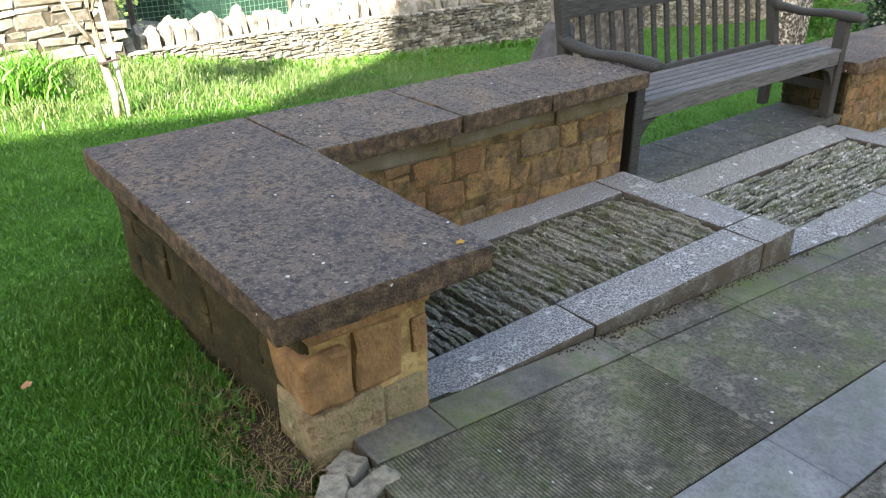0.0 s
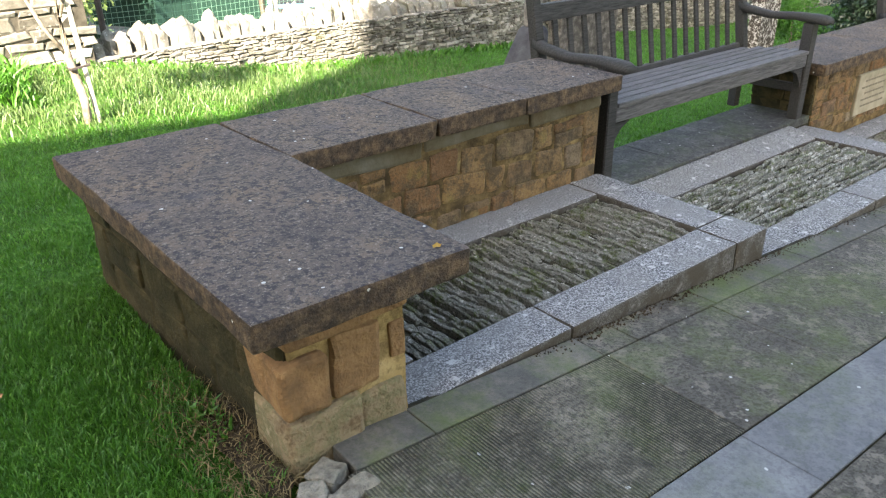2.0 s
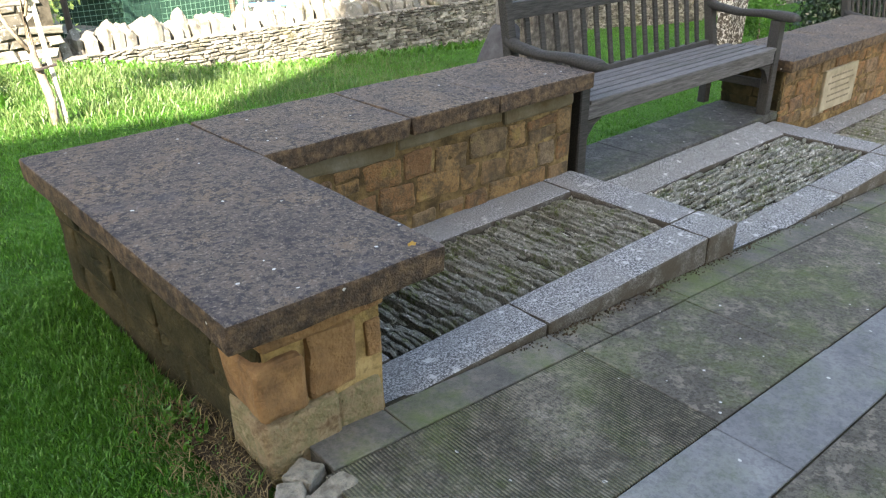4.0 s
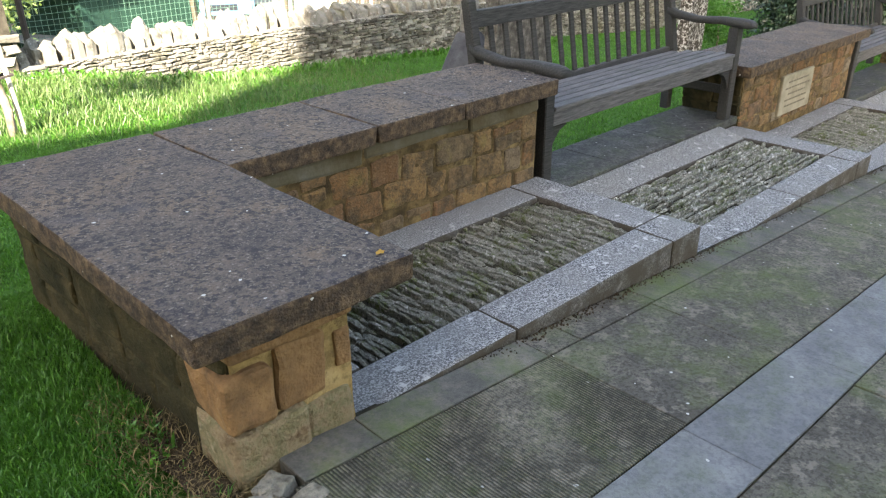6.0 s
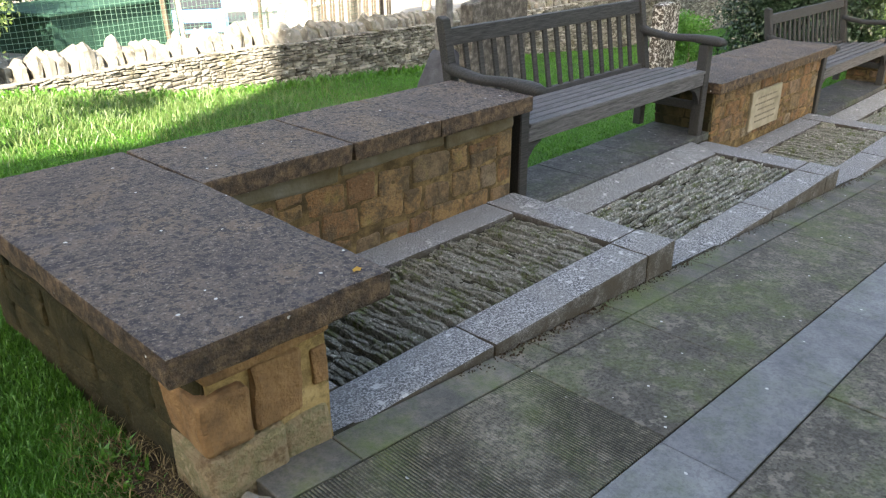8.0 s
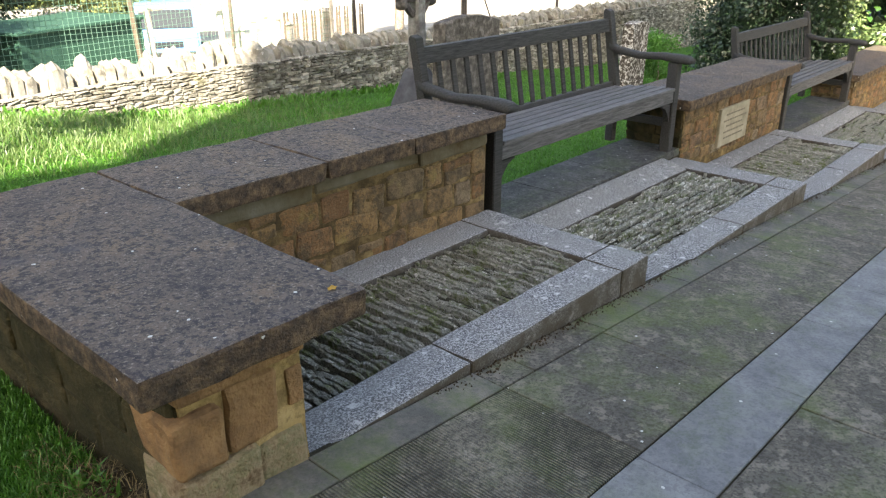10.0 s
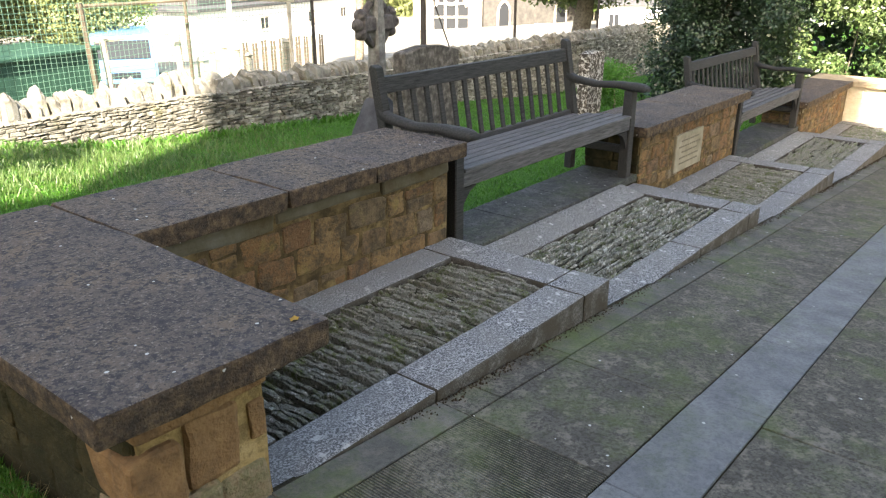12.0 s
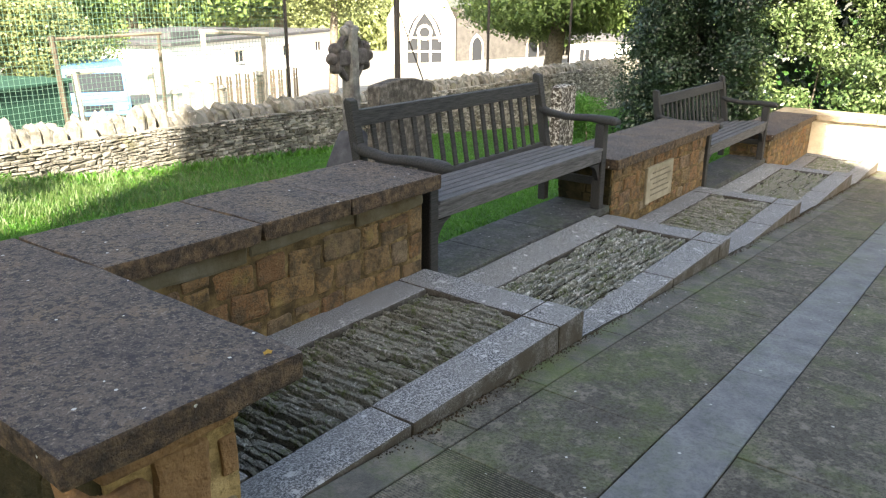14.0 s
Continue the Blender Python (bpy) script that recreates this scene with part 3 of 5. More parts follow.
def slate_bed(panel, x0, x1, y0, y1, z, along, seed, mat):
    rnd = random.Random(seed)
    pool = []
    lens = (0.1, 0.34)
    ang = rnd.uniform(-0.04, 0.04) + (math.pi / 2 if along == "y" else 0)
    if along == "y":
        ang += 0.06
    span, run = ((x1 - x0), (y1 - y0)) if along == "y" else ((y1 - y0), (x1 - x0))
    q = 0.0
    while q < span - 0.008:
        t = rnd.uniform(0.014, 0.027)
        t = min(t, span - q)
        p = -rnd.uniform(0, 0.1)
        while p < run - 0.02:
            ln = rnd.uniform(*lens)
            p0, p1 = max(p, 0.0), min(p + ln, run)
            if p1 - p0 > 0.03:
                v, f = sliver_mesh(p1 - p0 - 0.01, t - rnd.uniform(0.004, 0.01), 0.05, rnd)
                mid = (p0 + p1) / 2
                cx, cy = (x0 + q + t / 2, y0 + mid) if along == "y" else (x0 + mid, y0 + q + t / 2)
                m = Matrix.Translation((cx, cy, z - 0.003 + rnd.uniform(-0.024, 0.008))) @ Matrix.Rotation(ang + rnd.uniform(-0.03, 0.03), 4, "Z") @ Matrix.Rotation(rnd.uniform(-0.12, 0.12), 4, "X")
                piece("edge_slate", mesh_from("edge_slate", v, f, mat), panel, m)
            p += ln
        q += t


def stone_panel(i):
    x0, x1, z = PX[i], PX[i + 1] - 0.006, PTOP[i]
    p = empty("slate_bed", "granite-kerbed panel of mossy slates set on edge", "paving panel", None, "kerbed panels along the path")
    z0 = pz(x1) - 0.08
    yk, yb = YK + 0.004 * (i % 2), YB
    xm = x0 + (x1 - x0) * (0.356 if i == 0 else 0.52)
    kerb_stone((x0, yk, z0), (xm, yk + 0.187, z), p, i)
    kerb_stone((xm + 0.004, yk, z0), (x1 - 0.225, yk + 0.187, z), p, i + 1)
    kerb_stone((x1 - 0.22, yk, z0), (x1, yk + 0.187, z), p, i + 2)
    kerb_stone((x1 - 0.22, yk + 0.191, z0), (x1 - 0.01, yb, z), p, i + 3)
    rear = kerb_stone((x0, yb - 0.187, z0), (x1 - 0.224, yb, z - 0.002), p, i + 4)
    if i in (1, 3):  # the kerb before a bench rises to its floor
        for v in rear.data.vertices:
            v.co.z += 0.045 * max(0.0, (v.co.y - yb + 0.187) / 0.187) if v.co.z > z - 0.05 else 0.0
    if i == 0:
        kerb_stone((x0 + 0.09, yk + 0.191, z0), (x0 + 0.16, yb - 0.191, z), p, i + 5)
    part("bed", box((x0 + 0.01, yk + 0.18, z0), (x1 - 0.21, yb - 0.18, z - 0.03)), SOIL, p, "dark soil between the slates")
    return p


PANELS = [stone_panel(i) for i in range(5)]

# ---- what stands behind the path: the church walls that shade it ----
CHURCH = plain("church_ironstone", [(0.2, 0.13, 0.07), (0.3, 0.21, 0.12), (0.36, 0.28, 0.17)], 2, 0.92, 0.6, 0.02)
church_tower = part("wall_tower", box((-7.32, -9.0, -1.0), (-0.45, -4.0, 22.0), 0.05), CHURCH)
tagged(church_tower, "tall church tower wall of brown ironstone", "wall", kind="structure")
church_nave = part("wall_nave", box((-45.0, -15.0, -1.0), (-7.36, -5.0, 9.5), 0.05), CHURCH)
tagged(church_nave, "long church nave wall of brown ironstone", "wall", kind="structure")

# ---- boundary wall ----
DRYSTONE = bpy.data.materials.new("limestone_rubble")
DRYSTONE.use_nodes = True
k = Nodes(DRYSTONE).world_co()
k.b.inputs["Roughness"].default_value = 0.92
k.b.inputs["Specular IOR Level"].default_value = 0.12
c = k.ramp(k.island(), (0, (0.09, 0.083, 0.066)), (0.4, (0.165, 0.155, 0.128)), (0.75, (0.24, 0.226, 0.188)), (1, (0.34, 0.322, 0.275)))
c = k.mix(k.ramp(k.noise(7, 5, 0.7), (0.45, (0, 0, 0)), (0.65, (0.7, 0.7, 0.7))), c, (0.045, 0.04, 0.03))
c = k.mix(k.ramp(k.noise(21, 4, 0.65), (0.6, (0, 0, 0)), (0.68, (0.7, 0.7, 0.7))), c, (0.4, 0.39, 0.36))
c = k.mix(k.ramp(k.noise(3.1, 4, 0.7), (0.58, (0, 0, 0)), (0.7, (0.5, 0.5, 0.5))), c, (0.11, 0.1, 0.03))
k.color(c)
k.bump(k.noise(45, 6, 0.75), 0.9, 0.015)
# Near-black core: shade in the gaps between rubble stones, held in its colour.
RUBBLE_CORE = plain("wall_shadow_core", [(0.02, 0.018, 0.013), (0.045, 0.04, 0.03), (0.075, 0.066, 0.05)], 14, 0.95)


def wall_y(x):
    return 5.3 + 0.1 * x


def wall_top(x):
    """Top of the masonry, under the upright stones."""
    return 0.01 - 0.025 * max(0.0, min(x, 8.0) - 2.8) - 0.013 * max(0.0, x - 8.0)


BOUNDARY = empty("wall_boundary", "rough limestone rubble wall with upright cope stones", "wall", kind="structure")


def boundary():
    xs = [1.17 + 0.45 * i for i in range(58)]
    bm = bmesh.new()
    rows = []
    for x in xs:
        y, t = wall_y(x), wall_top(x) - 0.02
        rows.append([bm.verts.new(p) for p in ((x, y + 0.03, gz(x, y) - 0.5), (x, y + 0.03, t), (x, y + 0.4, t), (x, y + 0.4, gz(x, y) - 1.8))])
    for a, b in zip(rows, rows[1:]):
        for i in range(3):
            bm.faces.new((a[i], a[i + 1], b[i + 1], b[i]))
    bm.faces.new(rows[0])
    bm.faces.new(rows[-1][::-1])
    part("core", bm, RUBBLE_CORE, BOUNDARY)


boundary()
TALL = empty("wall_tall", "taller sunlit stretch of limestone rubble wall", "wall", kind="structure")
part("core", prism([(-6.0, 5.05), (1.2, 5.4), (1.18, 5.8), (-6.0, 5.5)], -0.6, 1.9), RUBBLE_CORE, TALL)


def rubble(w, d, h, rnd):
    """Corner points and faces of one rough block, its face to -y."""
    v = [(sx * w / 2 + rnd.uniform(-1, 1) * 0.1 * w, (0 if sy < 0 else d), sz * h / 2 + rnd.uniform(-1, 1) * 0.16 * h) for sx, sy, sz in ((-1, -1, -1), (1, -1, -1), (1, -1, 1), (-1, -1, 1), (-1, 1, -1), (1, 1, -1), (1, 1, 1), (-1, 1, 1))]
    e = min(w, h) * 0.16
    f0 = [(x * (1 - 2 * e / w), -rnd.uniform(0.006, 0.024), z * (1 - 2 * e / h)) for x, _, z in v[:4]]
    v = v + f0
    f = [(8, 9, 10, 11), (0, 1, 9, 8), (1, 2, 10, 9), (2, 3, 11, 10), (3, 0, 8, 11), (1, 5, 6, 2), (4, 0, 3, 7), (3, 2, 6, 7), (0, 4, 5, 1)]
    return v, f


def rubble_face(parent, x0, x1, yf, zb, zt, seed, singles, course=(0.017, 0.046), widths=(0.055, 0.16), ang=0.0997):
    rnd = random.Random(seed)
    made, verts, faces = 0, [], []
    x = x0
    cells = []
    level = 0.0
    top = max(zt(x0), zt(x1)) - min(zb(x0), zb(x1)) + 0.1
    while level < top:
        h = rnd.uniform(*course)
        x = x0 + rnd.uniform(-0.2, 0)
        while x < x1:
            w = rnd.uniform(*widths) * (0.7 + h * 6)
            cells.append((x + w / 2, level + h / 2, w, h))
            x += w
        level += h
    cells.sort(key=lambda q: q[0])
    for cx, lv, w, h in cells:
        if cx < x0 or cx > x1:
            continue
        z = zt(cx) - lv + 0.012 * noise.noise(Vector((cx * 2.2, lv * 6, 2)))
        if z < zb(cx) - 0.05:
            continue
        v, f = rubble(w - rnd.uniform(0.004, 0.014), 0.08, h * rnd.uniform(0.75, 1.2) - 0.003, rnd)
        m = Matrix.Translation((cx, yf(cx) + rnd.uniform(-0.004, 0.012), z)) @ Matrix.Rotation(ang, 4, "Z") @ Matrix.Rotation(rnd.uniform(-0.11, 0.11), 4, "Y")
        if made < singles and cx > 1.2:
            made += 1
            piece("rubble_stone", mesh_from("rubble_stone", v, f, DRYSTONE), parent, m)
        else:
            b = len(verts)
            verts += [tuple(m @ Vector(q)) for q in v]
            faces += [tuple(i + b for i in fc) for fc in f]
    if verts:
        tagged(piece("rubble_stones", mesh_from("rubble_stones", verts, faces, DRYSTONE), parent, Matrix()), "coursed limestone rubble", kind="stuff")


def cope_stone(x, rnd, parent):
    w, d, h = rnd.uniform(0.065, 0.16), rnd.uniform(0.2, 0.34), rnd.uniform(0.17, 0.29)
    if x > 4:
        h *= 0.8
    bm = bmesh.new()
    n = 6
    tops = [rnd.uniform(0.72, 1.0) for _ in range(n)]
    prof = [(-d / 2, 0)] + [(-d / 2 + d * (i + 0.5) / n, h * tops[i] * (1 - 0.9 * ((i + 0.5) / n - 0.5) ** 2 * 2)) for i in range(n)] + [(d / 2, 0)]
    a = [bm.verts.new((-w / 2 * rnd.uniform(0.6, 1), y, z)) for y, z in prof]
    mid = [bm.verts.new((rnd.uniform(-0.01, 0.01), y * 1.05, z * 1.1 + 0.005)) for y, z in prof]
    b = [bm.verts.new((w / 2 * rnd.uniform(0.6, 1), y, z)) for y, z in prof]
    for u, v in ((a, mid), (mid, b)):
        for i in range(len(prof) - 1):
            bm.faces.new((u[i], u[i + 1], v[i + 1], v[i]))
    bm.faces.new(a[::-1])
    bm.faces.new(b)
    bmesh.ops.recalc_face_normals(bm, faces=bm.faces[:])
    me = bpy.data.meshes.new("cope_stone")
    bm.to_mesh(me)
    bm.free()
    me.materials.append(DRYSTONE)
    m = Matrix.Translation((x, wall_y(x) + 0.2, wall_top(x) - 0.03)) @ Matrix.Rotation(0.1 + rnd.uniform(-0.35, 0.35), 4, "Z") @ Matrix.Rotation(rnd.uniform(-0.3, 0.25), 4, "Y")
    piece("cope_stone", me, parent, m)
    return w


# ---- churchyard things ----
GREY_STONE = plain("lichened_grey_stone", [(0.08, 0.072, 0.064), (0.15, 0.14, 0.125), (0.24, 0.23, 0.205)], 14, 0.92, 0.8, 0.012)
BROWN_STONE = plain("brown_headstone", [(0.026, 0.023, 0.019), (0.075, 0.066, 0.056), (0.17, 0.155, 0.135)], 16, 0.92, 0.8, 0.012)
DARK_PLINTH = plain("dark_plinth_stone", [(0.035, 0.037, 0.043), (0.075, 0.077, 0.085)], 9, 0.85, 0.6, 0.01)
CROSS_ARM = plain("brown_grey_cross_stone", [(0.035, 0.03, 0.028), (0.075, 0.065, 0.06), (0.13, 0.115, 0.105)], 14, 0.92, 0.8, 0.012)
SPOT_STONE = bpy.data.materials.new("lichen_spotted_stone")
SPOT_STONE.use_nodes = True
k = Nodes(SPOT_STONE).world_co()
k.b.inputs["Roughness"].default_value = 0.92
k.b.inputs["Specular IOR Level"].default_value = 0.12
c = k.ramp(k.noise(24, 5, 0.75), (0.42, (0.03, 0.025, 0.02)), (0.52, (0.09, 0.075, 0.06)), (0.56, (0.4, 0.38, 0.34)))
k.color(c)
k.bump(k.noise(60, 5), 0.7, 0.01)


def memorial_cross():
    x, y = 5.07, 4.18
    t = empty("memorial_cross", "grey stone churchyard cross on a dark flared plinth", "cross", pose(x, y, -0.42, 0, 0, 12))
    bm = bmesh.new()
    rings = []
    for z, r in ((-0.25, 0.29), (0, 0.25), (0.06, 0.24), (0.3, 0.15), (0.37, 0.125), (0.4, 0.1)):
        rings.append([bm.verts.new((r * math.cos(math.pi * (0.25 + 0.5 * i)) * 1.2, r * math.sin(math.pi * (0.25 + 0.5 * i)) * 1.2, z)) for i in range(4)])
    for u, w in zip(rings, rings[1:]):
        for i in range(4):
            bm.faces.new((u[i], u[(i + 1) % 4], w[(i + 1) % 4], w[i]))
    bm.faces.new(rings[0][::-1])
    bm.faces.new(rings[-1])
    bmesh.ops.bevel(bm, geom=bm.edges[:], offset=0.012, segments=1, affect="EDGES")
    part("plinth", bm, DARK_PLINTH, t, "dark flared stone plinth")
    sh = box((-0.085, -0.065, 0.39), (0.085, 0.065, 1.42), 0.02, 1)
    for v in sh.verts:
        v.co.x *= 1.1 - 0.25 * (v.co.z - 0.4)
    part("shaft", roughen(sh, 0.008, 12, 4), GREY_STONE, t)
    def lobe(cx, cz, r, depth=0.075):
        bm = bmesh.new()
        bmesh.ops.create_uvsphere(bm, u_segments=14, v_segments=9, radius=r)
        for v in bm.verts:
            v.co = Vector((cx + v.co.x, v.co.y / r * depth, cz + v.co.z))
        return bm

    for s in (-1, 1):
        arm = joined(box((min(0.05 * s, 0.3 * s), -0.055, 1.05), (max(0.05 * s, 0.3 * s), 0.055, 1.21), 0.02), lobe(0.275 * s, 1.215, 0.066, 0.062), lobe(0.275 * s, 1.045, 0.066, 0.062), lobe(0.33 * s, 1.13, 0.06, 0.06))
        part("arm", roughen(arm, 0.012, 12, 0, s), CROSS_ARM, t, "dark arm with a trefoil end")
    for ax in (-1, 1):
        for az in (-1, 1):
            pts = [(ax * 0.215 * math.cos(a), 0, 1.13 + az * 0.215 * math.sin(a)) for a in (0.25, 0.55, 0.8, 1.05, 1.35)]
            part("ring", tube(pts, [0.036] * 5, 8), CROSS_ARM, t, "quarter of the stone ring")
    part("head", roughen(joined(lobe(-0.085, 1.385, 0.055, 0.06), lobe(0.085, 1.385, 0.055, 0.06), lobe(0.0, 1.425, 0.055, 0.06)), 0.012, 12), GREY_STONE, t)


memorial_cross()


def headstone(x, y, w, h, d, mat, label, rot, rise=0.06):
    n = 9
    z0 = gz(x, y) - 0.06
    poly = [(-w / 2, 0), (w / 2, 0)] + [(w / 2 - w * i / (n - 1), h - rise + rise * math.sin(math.pi * i / (n - 1))) for i in range(n)]
    bm = bmesh.new()
    f = [bm.verts.new((px, -d / 2, pzz)) for px, pzz in poly]
    b = [bm.verts.new((px, d / 2, pzz)) for px, pzz in poly]
    bm.faces.new(f)
    bm.faces.new(b[::-1])
    for i in range(len(poly)):
        j = (i + 1) % len(poly)
        bm.faces.new((f[j], f[i], b[i], b[j]))
    bmesh.ops.recalc_face_normals(bm, faces=bm.faces[:])
    bmesh.ops.bevel(bm, geom=bm.edges[:], offset=0.012, segments=1, affect="EDGES")
    roughen(bm, 0.008, 10)
    ob = part("headstone", bm, mat, None, "", False, pose(x, y, z0, 0, 2, rot))
    tagged(ob, label, "headstone")


headstone(5.03, 3.5, 0.88, 1.07, 0.14, BROWN_STONE, "wide dark brown lichened headstone with curved top", 4)
headstone(8.1, 3.4, 0.6, 1.02, 0.14, SPOT_STONE, "upright headstone mottled with pale lichen", 10, 0.02)

# ---- fence and yard behind the wall ----
STEEL = plain("dark_painted_steel", [(0.03, 0.025, 0.022), (0.05, 0.042, 0.038)], 12, 0.6, 0.2, 0.003)
GREEN_WIRE = material("green_coated_wire", (0.06, 0.13, 0.09), 0.5)
TIMBER = plain("pale_weathered_timber", [(0.28, 0.24, 0.18), (0.42, 0.38, 0.31), (0.5, 0.46, 0.4)], 7, 0.85, 0.4, 0.005)
DARK_TIMBER = plain("dark_timber", [(0.06, 0.05, 0.035), (0.12, 0.1, 0.075)], 7, 0.85, 0.4, 0.005)


def post(name, x, y, z0, z1, r, mat, label, category, lean=(0, 0), sides=8, group=""):
    ob = part(name, tube([(x, y, z0), (x + lean[0], y + lean[1], z1)], [r, r * 0.95], sides), mat)
    return tagged(ob, label, category, group)


def wire_fence():
    f = empty("wire_fence", "green square-mesh wire fence on tall steel posts behind the wall", "fence")
    for x, r in ((1.6, 0.03), (6.69, 0.025), (9.33, 0.05), (12.51, 0.028), (16.74, 0.03), (20.9, 0.03)):
        part("post", tube([(x, 6.3 + 0.1 * x, gz(x, 6.3) - 1.0), (x, 6.3 + 0.1 * x, 3.6)], [r, r], 8), STEEL, f)
    part("brace", tube([(9.37, 7.23, 1.1), (10.2, 7.31, -0.25)], [0.012, 0.012], 6), STEEL, f)
    verts, faces = [], []
    x0, x1, z0, z1, cell, r = -0.5, 6.69, -0.6, 3.0, 0.055, 0.0022

    def bar(a, b):
        i = len(verts)
        d = (Vector(b) - Vector(a)).normalized()
        s = d.cross(Vector((0.1, -1, 0))).normalized() * r
        q = Vector((0.0, -1, 0)) * r
        for p in (a, b):
            p = Vector(p)
            verts.extend([tuple(p + s), tuple(p + q), tuple(p - s)])
        faces.extend([(i, i + 1, i + 4, i + 3), (i + 1, i + 2, i + 5, i + 4)])

    n = int((x1 - x0) / cell)
    for j in range(n + 1):
        x = x0 + j * cell
        bar((x, 6.3 + 0.1 * x, z0), (x + 0.02, 6.3 + 0.1 * x, z1))
    for j in range(int((z1 - z0) / cell) + 1):
        z = z0 + j * cell
        for q in range(14):
            xa, xb = x0 + (x1 - x0) * q / 14, x0 + (x1 - x0) * (q + 1) / 14
            bar((xa, 6.3 + 0.1 * xa, z + 0.01 * math.sin(q * 1.7 + j)), (xb, 6.3 + 0.1 * xb, z + 0.01 * math.sin((q + 1) * 1.7 + j)))
    tagged(piece("wire_mesh", mesh_from("wire_mesh", verts, faces, GREEN_WIRE), f, Matrix()), "green coated square wire mesh", kind="stuff")


wire_fence()


def timber_frame(pts, beams, label, mat):
    t = empty("timber_frame", label, "timber frame")
    for x, y, z1, r, lx in pts:
        part("upright", tube([(x - lx, y, gz(x, y) - 0.8), (x, y, z1)], [r, r], 6), mat, t)
    for a, b, r, mat in beams:
        part("beam", tube([a, b], [r, r], 6), mat, t)


timber_frame([(3.37, 6.75, 0.89, 0.03, -0.1), (4.64, 6.83, 0.87, 0.022, 0.02)], [((3.46, 7.03, 0.84), (4.46, 6.48, 0.89), 0.02, DARK_TIMBER)], "dark weathered timber frame behind the wire fence", DARK_TIMBER)
timber_frame([(3.65, 6.94, 0.48, 0.034, -0.06), (4.53, 6.91, 0.52, 0.04, -0.06)], [((3.67, 7.15, 0.46), (4.47, 6.70, 0.54), 0.022, TIMBER)], "low pale timber frame behind the wire fence", TIMBER)
timber_frame([(5.40, 7.05, 0.87, 0.035, 0), (6.17, 6.83, 0.84, 0.03, 0)], [((5.42, 7.15, 0.87), (6.10, 6.63, 0.83), 0.03, TIMBER)], "sunlit pale timber goal-like frame", TIMBER)
for x, y, h in ((4.89, 7.03, 0.20), (5.07, 7.03, 0.29), (5.25, 7.03, 0.33), (5.43, 7.02, 0.29), (5.61, 7.02, 0.20), (6.17, 6.96, 0.34)):
    bm = joined(tube([(x, y, gz(x, y) - 0.3), (x, y, h - 0.07)], [0.05, 0.045], 8), tube([(x, y, h - 0.07), (x, y, h - 0.045), (x, y, h)], [0.03, 0.055, 0.02], 8))
    tagged(part("garden_post", bm, TIMBER), "pale round-topped timber post in sunlight", "post", "pale posts behind the wall")

VAN_PAINT = material("pale_blue_paint", (0.06, 0.17, 0.32), 0.5)
VAN_GLASS = material("dark_vehicle_glass", (0.015, 0.018, 0.022), 0.6)
RUBBER = material("tyre_rubber", (0.02, 0.02, 0.02), 0.8)
LAMP_GLASS = material("headlamp_glass", (0.6, 0.62, 0.62), 0.15)


def van():
    t = empty("van", "pale blue van parked beyond the wire fence", "van", pose(10.8, 19.95, -2.45, 0, 0, -28))
    body = bmesh.new()
    prof = [(-0.0, 0.25), (0.0, 0.85), (0.25, 1.0), (0.75, 1.72), (1.0, 1.8), (4.2, 1.8), (4.3, 1.7), (4.3, 0.25)]
    vs = [[body.verts.new((x, y, z)) for y, z in prof] for x in (-0.9, 0.9)]
    body.faces.new(vs[0][::-1])
    body.faces.new(vs[1])
    for i in range(len(prof)):
        j = (i + 1) % len(prof)
        body.faces.new((vs[0][i], vs[0][j], vs[1][j], vs[1][i]))
    bmesh.ops.recalc_face_normals(body, faces=body.faces[:])
    bmesh.ops.bevel(body, geom=body.edges[:], offset=0.07, segments=2, affect="EDGES")
    part("body", body, VAN_PAINT, t)
    ws = box((-0.75, -0.006, -0.3), (0.75, 0.006, 0.3), 0.004)
    bmesh.ops.transform(ws, matrix=pose(0, 0.47, 1.38, -35, 0, 0), verts=ws.verts)
    part("windscreen", ws, VAN_GLASS, t, "dark glass windscreen")
    for s in (-1, 1):
        part("side_window", box((s * 0.9 - 0.012, 0.9, 1.1), (s * 0.9 + 0.012, 1.9, 1.55), 0.01), VAN_GLASS, t)
        part("headlight", box((s * 0.66 - 0.14, -0.03, 0.62), (s * 0.66 + 0.14, 0.03, 0.8), 0.02), LAMP_GLASS, t)
        for y in (0.8, 3.5):
            part("wheel", tube([(s * 0.9 - 0.1, y, 0.32), (s * 0.9 + 0.1, y, 0.32)], [0.32, 0.32], 16), RUBBER, t)
    part("grille", box((-0.4, -0.02, 0.6), (0.4, 0.02, 0.78), 0.01), VAN_GLASS, t)
    part("bumper", box((-0.88, -0.06, 0.28), (0.88, 0.05, 0.48), 0.03), RUBBER, t)


van()
SHED_GREEN = plain("dark_green_boards", [(0.012, 0.034, 0.024), (0.02, 0.055, 0.037)], 5, 0.7, 0.3, 0.005)


def green_shed():
    t = empty("garden_shed", "dark green boarded shed behind the fence", "shed", pose(7.3, 17.2, -2.5, 0, 0, 22))
    for i in range(14):
        part("board", box((-1.9 + i * 0.27, 0, 0), (-1.9 + i * 0.27 + 0.26, 0.04, 1.75), 0.006), SHED_GREEN, t)
    part("body", box((-1.9, 0.04, 0), (1.88, 2.2, 1.74)), SHED_GREEN, t)
    part("roof", box((-2.05, -0.15, 1.75), (2.05, 2.4, 1.84), 0.02), SHED_GREEN, t)


